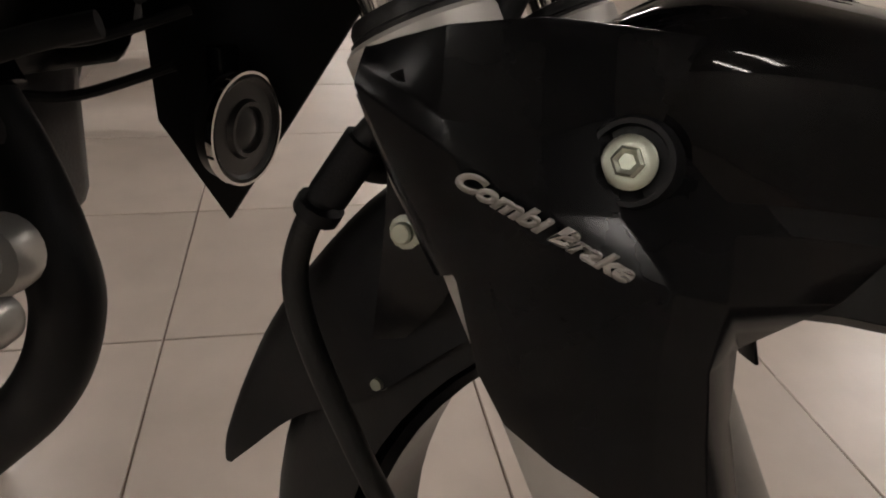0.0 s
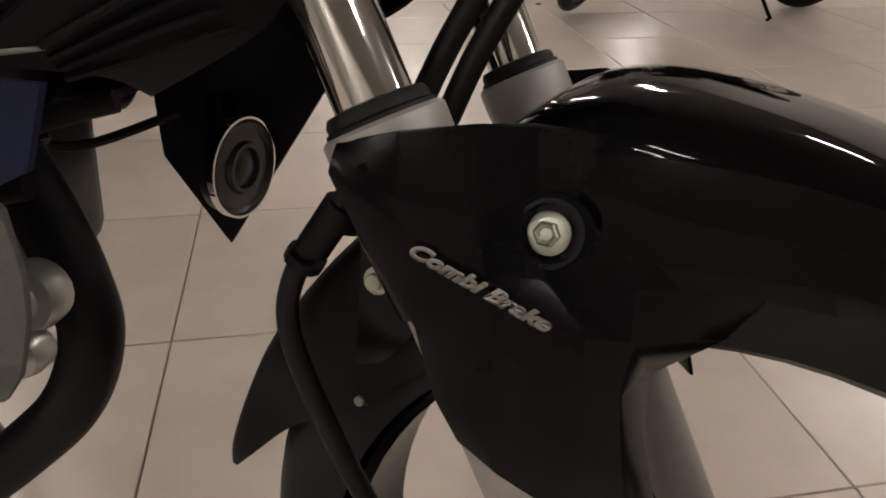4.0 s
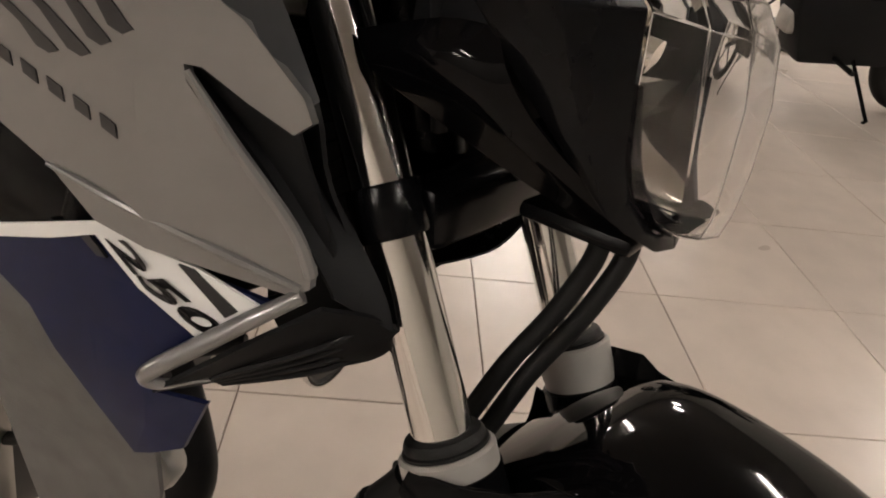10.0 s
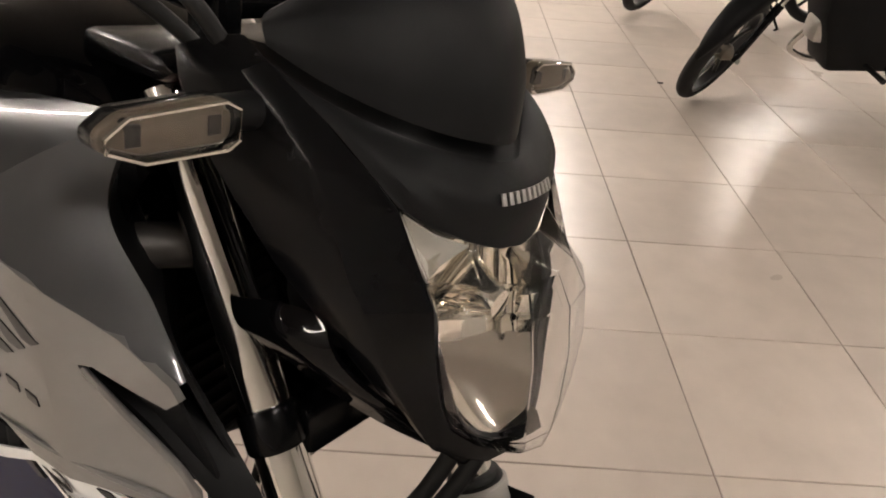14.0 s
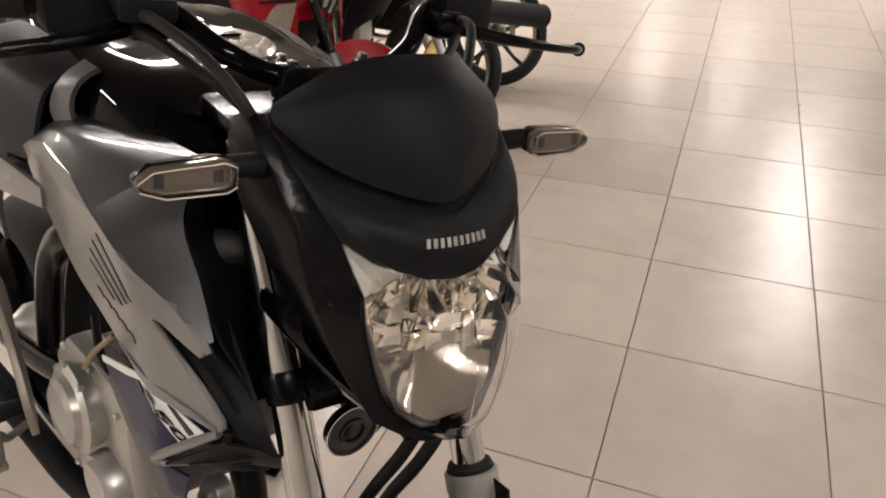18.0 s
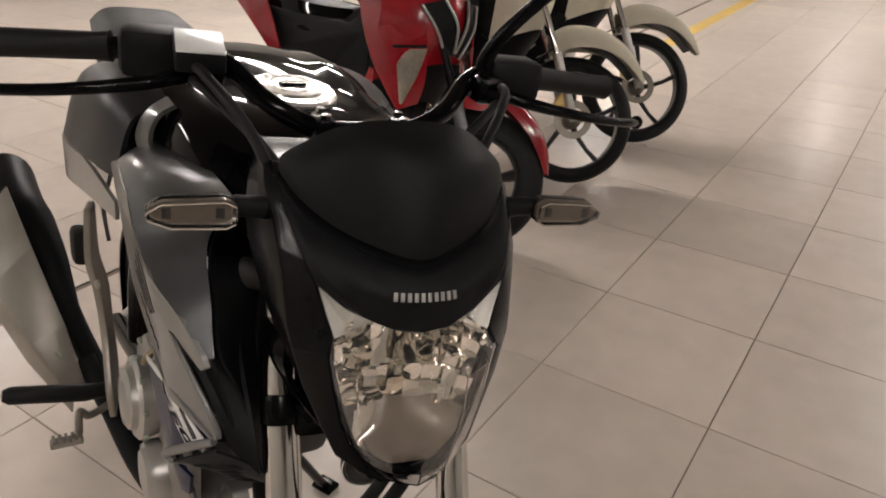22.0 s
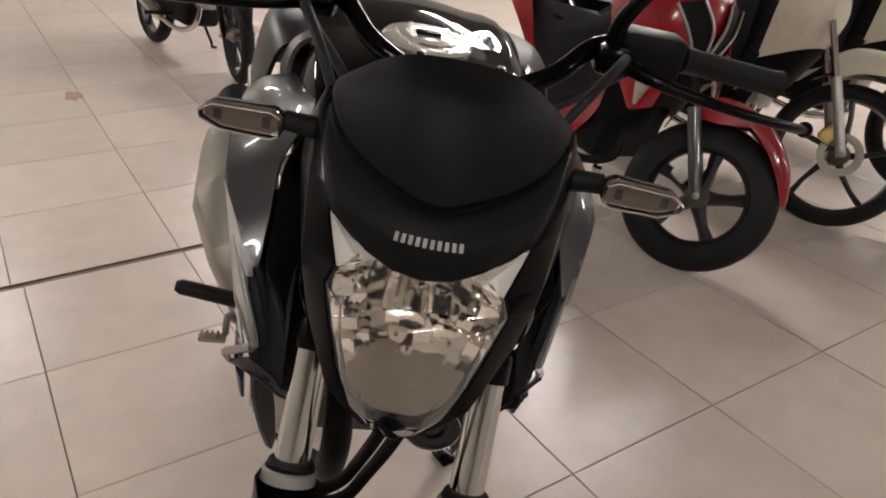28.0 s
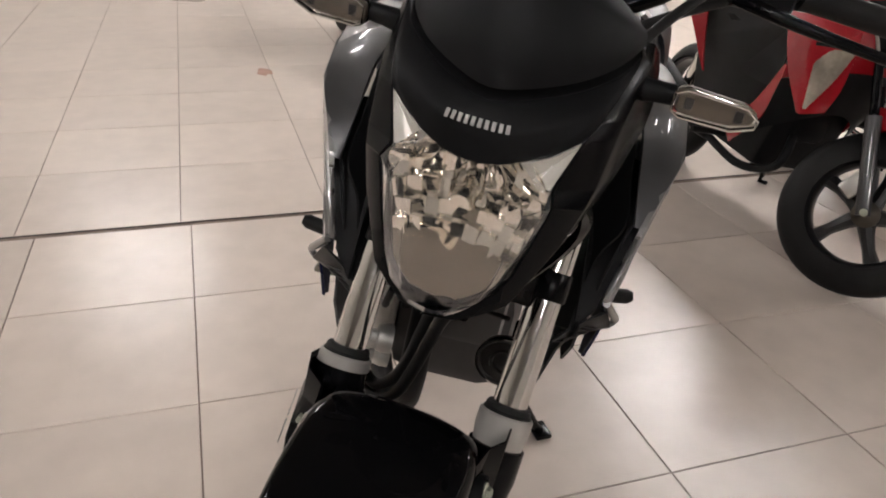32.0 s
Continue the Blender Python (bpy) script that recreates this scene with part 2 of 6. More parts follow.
def box(bm, c, s, bev=0.0, rot=None, seg=2):
    t = bmesh.new()
    bmesh.ops.create_cube(t, size=1)
    for v in t.verts:
        v.co = V((v.co.x * s[0], v.co.y * s[1], v.co.z * s[2]))
    bevel(t, bev, seg)
    m = Matrix.Translation(c) @ (rot.to_4x4() if rot is not None else Matrix.Identity(4))
    return merge(bm, t, m)


def part(name, bm, mat, parent=None, label="", at=None, angle=38, smooth=True):
    """Links a bmesh as ONE mesh object under a thing or a part; at: the pose of its own axes within the thing."""
    if at is not None:
        bm.transform(at)
    bmesh.ops.recalc_face_normals(bm, faces=bm.faces)
    me = bpy.data.meshes.new(name)
    bm.to_mesh(me)
    bm.free()
    me.materials.append(mat)
    if smooth:
        me.shade_smooth()
        me.set_sharp_from_angle(angle=radians(angle))
    ob = new(name, me)
    if parent is not None:
        ob.parent = parent
    if label:
        tagged(ob, label)
    return ob


def thing(name, m, label, category, group="", kind=""):
    ob = new(name)
    ob.empty_display_size = 0.1
    ob.matrix_world = m
    ob.matrix_basis = m
    return tagged(ob, label, category, group, kind)


def lettering(text, size, depth, mat, parent, m, name="lettering", shear=0.0, align="CENTER", offset=0.0, sx=1.0, label=""):
    cu = bpy.data.curves.new("text", "FONT")
    cu.body, cu.size, cu.extrude, cu.align_x, cu.align_y, cu.shear, cu.offset = text, size, depth, align, "CENTER", shear, offset
    cu.resolution_u = 3
    ob = bpy.data.objects.new("text", cu)
    me = bpy.data.meshes.new_from_object(ob)
    bpy.data.objects.remove(ob)
    bpy.data.curves.remove(cu)
    bm = bmesh.new()
    bm.from_mesh(me)
    bpy.data.meshes.remove(me)
    return part(name, bm, mat, parent, label, at=m @ Matrix.Diagonal((sx, 1, 1, 1)), smooth=False)



def placed_text(text, p0, right, up, place, mat, parent, name, label, bold=0.0, depth=0.0004, slant=0.0, at=None):
    """Letters whose line runs along right and whose height is up, from the corner p0; place(x, y, z) drops a point on its surface."""
    cu = bpy.data.curves.new("text", "FONT")
    cu.body, cu.size, cu.offset, cu.shear = text, 1.0, bold, slant
    cu.resolution_u = 4
    ob = bpy.data.objects.new("text", cu)
    me = bpy.data.meshes.new_from_object(ob)
    bpy.data.objects.remove(ob)
    bpy.data.curves.remove(cu)
    bm = bmesh.new()
    bm.from_mesh(me)
    bpy.data.meshes.remove(me)
    xs, ys = [v.co.x for v in bm.verts], [v.co.y for v in bm.verts]
    x0, x1, y0, y1 = min(xs), max(xs), min(ys), max(ys)
    p0, right, up = V(p0), V(right), V(up)
    for v in bm.verts:
        v.co = place(*(p0 + right * ((v.co.x - x0) / (x1 - x0)) + up * ((v.co.y - y0) / (y1 - y0))))
    bmesh.ops.solidify(bm, geom=list(bm.faces), thickness=depth)
    return part(name, bm, mat, parent, label, at=at, smooth=False)

# ---- the room ----
def slab(name, lo, hi, mat, label, category):
    bm = bmesh.new()
    box(bm, [(a + b) / 2 for a, b in zip(lo, hi)], [b - a for a, b in zip(lo, hi)])
    return tagged(part(name, bm, mat, smooth=False), label, category, kind="structure")


X0, X1, Y0, Y1, TOP = -9.0, 8.0, -6.0, 14.0, 3.2
FLOOR = slab("floor", (X0, Y0, -0.12), (X1, Y1, -0.004), GROUT, "beige glossy ceramic tiles with dark grout joints", "floor")
# Ceiling and walls are out of view, added to enclose the room.
slab("ceiling", (X0, Y0, TOP), (X1, Y1, TOP + 0.15), CEIL, "unseen plain grey ceiling added to close the room", "ceiling")
slab("wall_west", (X0 - 0.15, Y0, -0.12), (X0, Y1, TOP + 0.15), WALL, "unseen plain grey wall added to close the room", "wall")
slab("wall_east", (X1, Y0, -0.12), (X1 + 0.15, Y1, TOP + 0.15), WALL, "unseen plain grey wall added to close the room", "wall")
slab("wall_south", (X0 - 0.15, Y0 - 0.15, -0.12), (X1 + 0.15, Y0, TOP + 0.15), WALL, "unseen plain grey wall added to close the room", "wall")
slab("wall_north", (X0 - 0.15, Y1, -0.12), (X1 + 0.15, Y1 + 0.15, TOP + 0.15), WALL, "unseen plain grey wall added to close the room", "wall")

FIXTURE = material("lamp_housing", (0.8, 0.8, 0.78), 0.4, vary=0.03)
TUBE_GLOW = glowing("lit_tube", (1.0, 0.92, 0.86), 165.0)


def strip_lamp(x, y, turn=0):
    lamp = thing("ceiling_lamp", pose(x, y, TOP, 0, 0, turn), "white twin-tube fluorescent ceiling lamp, lit, out of view", "lamp", "ceiling lamps")
    bm = bmesh.new()
    prism(bm, [(-0.10, 0), (0.10, 0), (0.06, -0.05), (-0.06, -0.05)], "y", -0.65, 0.65, 0.004)
    part("housing", bm, FIXTURE, lamp)
    for s in (-0.045, 0.045):
        bm = bmesh.new()
        cyl(bm, (s, -0.60, -0.075), (s, 0.60, -0.075), 0.016, seg=12)
        part("fluorescent_tube", bm, TUBE_GLOW, lamp)
        for e in (-0.61, 0.61):
            bm = bmesh.new()
            box(bm, (s, e, -0.065), (0.03, 0.02, 0.05), 0.003)
            part("lamp_socket", bm, FIXTURE, lamp)
    return lamp


# First six match glare on the tiles; the rest are unseen, added as fill.
for lx, ly in ((1.2, 5.3), (1.2, 6.9), (1.25, 8.5), (4.3, 7.4), (4.9, 9.2),  (-4.3, 4.6), (-7.6, 1.0), (-7.3, -2.2), (1.6, -2.8), (-2.4, -4.2), (4.6, -2.2), (4.5, 2.5), (-3.9, -5.2), (-4.6, 10.5), (-6.9, 7.6), (-1.2, 12.8), (0.3, 11.4)):
    strip_lamp(lx, ly)
for lx, ly in ((-4.5, 2.50), (-3.15, 2.50), (-3.85, 2.80)):
    strip_lamp(lx, ly, 90)

# ---- the motorcycle: its body leans on the side stand, the front is steered to its right ----
BODY = pose(-0.1599, -1.2821, 0, 0, 0, -25.0) @ pose(0, 0, 0, -8.3, 0, 0)
FRONT_WORLD = pose(-0.130, -1.218, 0.681, 0, 0, -35.7) @ pose(0, 0, 0, -8.37, 0, 0)
FRONT = BODY.inverted() @ FRONT_WORLD
BIKE = thing("motorcycle", BODY, "black and silver naked motorcycle leaning on its side stand", "motorcycle")


def front(name, bm, mat, label="", parent=None, angle=38):
    return part(name, bm, mat, parent or BIKE, label, at=FRONT, angle=angle)


def fk(z, y, off=0.0):
    """A point on the fork leg's axis at height z; off: forwards, across the leg."""
    return V((-0.013 - 0.569 * z + 0.869 * off, y, z + 0.494 * off))


FY = 0.0965
DOWN = V((0.494, 0, -0.869))
AXLE = V((0.188, 0, -0.338))


def tyre_profile(R, w, rim):
    """(radius, height) pairs of a tyre's closed section."""
    out = []
    for k in range(17):
        a = math.pi * k / 16
        out.append((R - (R - rim) * (1 - math.sin(a) ** 0.75), -w / 2 * math.cos(a) * (1 - 0.1 * math.sin(a))))
    return out


def band(bm, profile, axis, at, seg):
    """A turned band with open ends."""
    w = V(axis).normalized()
    u, v = ring_frame(w)
    grid(bm, [[V(at) + w * h + r * (math.cos(a) * u + math.sin(a) * v) for a in (2 * math.pi * k / seg for k in range(seg))] for r, h in profile], close_u=True)
    return bm


def front_wheel():
    bm = bmesh.new()
    band(bm, tyre_profile(0.316, 0.105, 0.242), (0, 1, 0), AXLE, 72)
    tyre = front("tyre", bm, RUBBER, "black rubber front tyre with moulding hairs")
    bm = bmesh.new()
    lathe(bm, [(0.246, -0.038), (0.238, -0.043), (0.232, -0.036), (0.232, 0.036), (0.238, 0.043), (0.246, 0.038)], (0, 1, 0), AXLE, 64, close=True)
    rim = front("rim", bm, SATIN, "black cast wheel rim")
    for k in range(5):
        a = 2 * math.pi * k / 5 + radians(121)
        bm = bmesh.new()
        d = V((math.cos(a), 0, math.sin(a)))
        tube(bm, [AXLE + d * 0.04, AXLE + d * 0.236], [0.017, 0.012], 8)
        front("spoke", bm, SATIN, parent=BIKE)
    bm = bmesh.new()
    lathe(bm, [(0.02, -0.06), (0.045, -0.05), (0.045, 0.05), (0.02, 0.06)], (0, 1, 0), AXLE, 24)
    front("wheel_hub", bm, ALLOY)
    bm = bmesh.new()
    lathe(bm, [(0.075, -0.067), (0.128, -0.067), (0.128, -0.063), (0.075, -0.063)], (0, 1, 0), AXLE, 40, close=True)
    front("brake_disc", bm, CHROME)


front_wheel()

for s in (-1, 1):
    y = s * FY
    bm = bmesh.new()
    cyl(bm, fk(0.330, y), fk(-0.06, y), 0.0192, seg=36)
    front("fork_tube", bm, CHROME, "chrome fork tube")
    bm = bmesh.new()
    lathe(bm, [(0.0192, 0.001), (0.0240, 0.002), (0.0256, 0.005), (0.0256, 0.008), (0.0272, 0.009), (0.0272, 0.012)], DOWN, fk(0.0, y), 32)
    front("dust_seal", bm, RUBBER, "black rubber dust seal")
    bm = bmesh.new()
    lathe(bm, [(0.018, 0.011), (0.0285, 0.011), (0.0305, 0.013), (0.0305, 0.030), (0.0285, 0.044), (0.0262, 0.060), (0.0245, 0.22), (0.0235, 0.40), (0.02, 0.42)], DOWN, fk(0.0, y), 32)
    front("fork_leg", bm, CUP, "silver alloy fork leg")
    bm = bmesh.new()
    top = 0.0245 if s < 0 else 0.046
    lathe(bm, [(0.0290, top), (0.0316, top + 0.001), (0.0316, top + 0.036), (0.0290, 0.100), (0.0270, 0.101)], DOWN, fk(0.0, y), 32)
    front("leg_sleeve", bm, SATIN, "black sleeve round the fork leg")

bm = bmesh.new()
for s in (-1, 1):
    lathe(bm, [(0.018, -0.016), (0.0215, -0.016), (0.0225, -0.014), (0.0225, 0.014), (0.0215, 0.016), (0.018, 0.016)], DOWN, fk(0.118, s * FY), 28)
prism(bm, [(-0.110, 0.098), (-0.050, 0.098), (-0.058, 0.135), (-0.118, 0.135)], "y", -0.085, 0.085, 0.006)
front("lower_fork_clamp", bm, SATIN, "black fork clamp")

# ---- front mudguard, fork guards, hoses ----
def arc_pt(r, deg, y):
    a = radians(deg)
    return (AXLE.x + r * math.cos(a), y, AXLE.z + r * math.sin(a))


SIDE = ((-1, 0.080), (-1, 0.040), (-0.92, 0.012), (-0.62, 0.001), (0, -0.003), (0.62, 0.001), (0.92, 0.012), (1, 0.040), (1, 0.080))
rows = []
for deg, r, w, d in ((124, 0.340, 0.066, 0.7), (114, 0.360, 0.082, 0.8), (107, 0.368, 0.090, 0.9), (98, 0.356, 0.090, 0.8), (84, 0.338, 0.082, 0.6), (62, 0.326, 0.066, 0.5), (44, 0.326, 0.058, 0.45), (28, 0.328, 0.040, 0.3), (22, 0.328, 0.022, 0.2)):
    rows.append([arc_pt(r - h * d, deg, w * s) for s, h in SIDE])
fender = front("front_fender", sheet(rows, 32, 40, 0.003), GLOSS, "gloss black front mudguard")
rows = []
for deg, r, w, d in ((174, 0.344, 0.041, 0.10), (170, 0.345, 0.046, 0.30), (161, 0.343, 0.048, 0.6), (150, 0.340, 0.060, 0.95), (136, 0.340, 0.068, 1.05), (126, 0.338, 0.066, 1.0)):
    rows.append([arc_pt(r - h * d, deg, w * s) for s, h in SIDE])
front("rear_mudguard", sheet(rows, 28, 24, 0.003), MATT, "matt black mudguard tail")

for s in (-1, 1):
    def gp(*pts):
        return [(x, s * y, z) for x, y, z in pts]

    def tucked(rows):
        """The left guard's rear edge lies closer to its leg."""
        return rows if s < 0 else [[(max(x, 0.012), min(y, 0.108), z) for x, y, z in r] for r in rows]
    bm = facets(tucked([gp((-0.014, 0.126, -0.015), (0.018, 0.1290, -0.004), (0.048, 0.118, 0.002), (0.066, 0.094, 0.001), (0.11, 0.084, 0.000), (0.17, 0.070, -0.014)),
                 gp((-0.0148, 0.1285, -0.0215), (0.020, 0.129, -0.034), (0.052, 0.119, -0.036), (0.070, 0.092, -0.030), (0.112, 0.086, -0.030), (0.172, 0.071, -0.036)),
                 gp((-0.015, 0.131, -0.028), (0.026, 0.131, -0.046), (0.060, 0.124, -0.060), (0.082, 0.108, -0.062), (0.118, 0.092, -0.062), (0.172, 0.070, -0.062)),
                 gp((0.002, 0.130, -0.055), (0.034, 0.129, -0.060), (0.080, 0.121, -0.074), (0.104, 0.110, -0.082), (0.122, 0.094, -0.088), (0.160, 0.066, -0.088)),
                 gp((0.030, 0.126, -0.093), (0.046, 0.127, -0.098), (0.084, 0.121, -0.105), (0.106, 0.112, -0.112), (0.122, 0.094, -0.116), (0.130, 0.066, -0.116)),
                 gp((0.043, 0.1255, -0.128), (0.062, 0.1280, -0.130), (0.090, 0.1240, -0.135), (0.110, 0.112, -0.142), (0.128, 0.094, -0.148), (0.134, 0.072, -0.144)),
                 gp((0.056, 0.1245, -0.147), (0.078, 0.1265, -0.156), (0.098, 0.1220, -0.166), (0.118, 0.110, -0.174), (0.138, 0.094, -0.190), (0.148, 0.074, -0.186))]), 0.0025, 0.001, 10)
    guard = front("fork_guard", bm, SATIN, "black plastic fork guard", angle=30)
    bm = bmesh.new()
    n = V((0, s, 0.25)).normalized()
    at = V((0.080, s * 0.102, -0.043))
    lathe(bm, [(0.0098, 0), (0.0098, 0.0018), (0.0088, 0.0026), (0.0060, 0.0028)], n, at, 24)
    lathe(bm, [(0.0058, 0.0026), (0.0058, 0.0066), (0.0048, 0.0076), (0.0036, 0.007), (0.003, 0.006)], n, at, 6)
    front("flange_bolt", bm, ZINC, "zinc-plated flange bolt", guard)
    bm = bmesh.new()
    lathe(bm, [(0.018, -0.012), (0.0165, -0.002), (0.0155, 0.001), (0.0135, 0.001), (0.0130, -0.004)], n, at, 28)
    front("bolt_boss", bm, MATT, "", guard)
    bm = bmesh.new()
    at = V((-0.007, s * 0.094, -0.092))
    lathe(bm, [(0.0075, 0), (0.0075, 0.0015), (0.0048, 0.0025), (0.0048, 0.0055), (0.004, 0.0062)], (0, s, 0.1), at, 12)
    front("small_bolt", bm, ZINC, "", guard)
    bm = bmesh.new()
    at = V((-0.031, s * 0.060, -0.191))
    lathe(bm, [(0.005, 0), (0.005, 0.0015), (0.0032, 0.002), (0.0032, 0.006)], (0, s, 0.1), at, 10)
    front("mudguard_screw", bm, ZINC)
    # bracket from the leg to the mudguard's tail
    bm = sheet([gp((-0.022, 0.088, -0.058), (0.004, 0.094, -0.066)), gp((-0.022, 0.086, -0.10), (0.016, 0.092, -0.11)), gp((-0.036, 0.064, -0.17), (-0.018, 0.066, -0.16))], 6, 8, 0.003)
    front("mudguard_bracket", bm, SATIN)
    # the mudguard's recessed side panel
    bm = sheet([gp((0.100, 0.086, -0.010), (0.15, 0.080, -0.006), (0.20, 0.074, -0.012)), gp((0.112, 0.088, -0.040), (0.16, 0.081, -0.035), (0.19, 0.075, -0.040)), gp((0.128, 0.086, -0.062), (0.16, 0.080, -0.060), (0.20, 0.072, -0.062))], 8, 8, 0.002)
    front("side_inset", bm, MATT, "matt black inset panel", fender)

# words on the right guard
def guard_place(x, y, z):
    return V((x, y - 0.0038, z))


placed_text("Combi Brake", (0.0285, -0.1310, -0.0545), (0.062, 0.0105, -0.0240), (0.0035, 0.0005, 0.0068), guard_place, LETTER, BIKE, "guard_lettering", "silver slanted letters on the fork guard", bold=0.05, slant=0.30, at=FRONT)

# brake hose, banjo and cable pair
bm = bmesh.new()
tube(bm, [(-0.030, -0.080, -0.050), (-0.046, -0.085, -0.074), (-0.064, -0.086, -0.108), (-0.068, -0.086, -0.137), (-0.056, -0.086, -0.17), (-0.028, -0.084, -0.22), (0.0, -0.082, -0.262), (0.04, -0.082, -0.31)], 0.0066, 12, 48)
front("brake_hose", bm, RUBBER, "black rubber brake hose")
for a, b, r in (((-0.036, -0.083, -0.060), (-0.052, -0.086, -0.088), 0.0098), ((-0.055, -0.086, -0.092), (-0.058, -0.086, -0.098), 0.0115)):
    bm = bmesh.new()
    cyl(bm, a, b, r, seg=12)
    bevel(bm, 0.0012)
    front("hose_clamp", bm, MATT)
for pts in (((-0.060, 0.030, 0.132), (-0.012, 0.022, 0.136), (0.018, 0.000, 0.116), (0.010, -0.012, 0.070), (-0.012, -0.024, 0.015), (-0.026, -0.040, -0.034), (-0.034, -0.062, -0.062), (-0.046, -0.080, -0.064)),
            ((-0.055, 0.046, 0.132), (0.000, 0.038, 0.138), (0.033, 0.014, 0.118), (0.025, 0.000, 0.070), (0.002, -0.014, 0.012), (-0.014, -0.032, -0.044), (-0.028, -0.058, -0.074), (-0.044, -0.080, -0.072))):
    bm = bmesh.new()
    tube(bm, pts, 0.0072, 12, 56)
    front("front_cable", bm, RUBBER, "black sheathed cable")

# ---- headlight and its cowl ----
def both(rows):
    """Half rows from the middle outwards, made whole across the middle plane."""
    return [[(x, -y, z) for x, y, z in r[:0:-1]] + list(r) for r in rows]


VISOR = [[(0.013, 0, 0.340), (-0.002, -0.036, 0.345), (-0.026, -0.074, 0.357), (-0.058, -0.100, 0.371), (-0.088, -0.1125, 0.384)],
         [(0.006, 0, 0.374), (-0.004, -0.034, 0.378), (-0.030, -0.072, 0.384), (-0.062, -0.102, 0.386), (-0.090, -0.1130, 0.389)],
         [(-0.018, 0, 0.425), (-0.024, -0.036, 0.422), (-0.046, -0.070, 0.414), (-0.071, -0.098, 0.404), (-0.0925, -0.1120, 0.395)],
         [(-0.055, 0, 0.4465), (-0.060, -0.040, 0.443), (-0.076, -0.068, 0.430), (-0.086, -0.092, 0.413), (-0.0945, -0.1085, 0.399)]]
bm = sheet(both(VISOR), 24, 15, 0.003)
front("visor", bm, MATT, "matt black instrument visor with a rounded top", angle=30)

# beak between visor and lens; its upper rows run on under the visor
COWL = [[(-0.060, 0, 0.366), (-0.064, -0.034, 0.370), (-0.076, -0.066, 0.376), (-0.092, -0.094, 0.380), (-0.110, -0.110, 0.384)],
        [(0.004, 0, 0.332), (-0.012, -0.036, 0.337), (-0.036, -0.074, 0.349), (-0.066, -0.101, 0.364), (-0.096, -0.114, 0.379)],
        [(0.021, 0, 0.330), (0.004, -0.036, 0.335), (-0.020, -0.074, 0.347), (-0.052, -0.103, 0.362), (-0.086, -0.1155, 0.377)],
        [(0.0325, 0, 0.314), (0.0265, -0.036, 0.3175), (0.004, -0.074, 0.330), (-0.020, -0.098, 0.343), (-0.042, -0.1075, 0.352)],
        [(0.036, 0, 0.300), (0.032, -0.030, 0.301), (0.018, -0.060, 0.308), (0.006, -0.084, 0.320), (-0.014, -0.0985, 0.329)],
        [(0.033, 0, 0.2765), (0.031, -0.026, 0.280), (0.022, -0.050, 0.289), (0.012, -0.070, 0.299), (0.001, -0.0905, 0.3135)]]
bm = sheet(both(COWL), 24, 20, 0.004)
cowl = front("headlight_cowl", bm, MATT, "matt black faceted headlight cowl", angle=28)
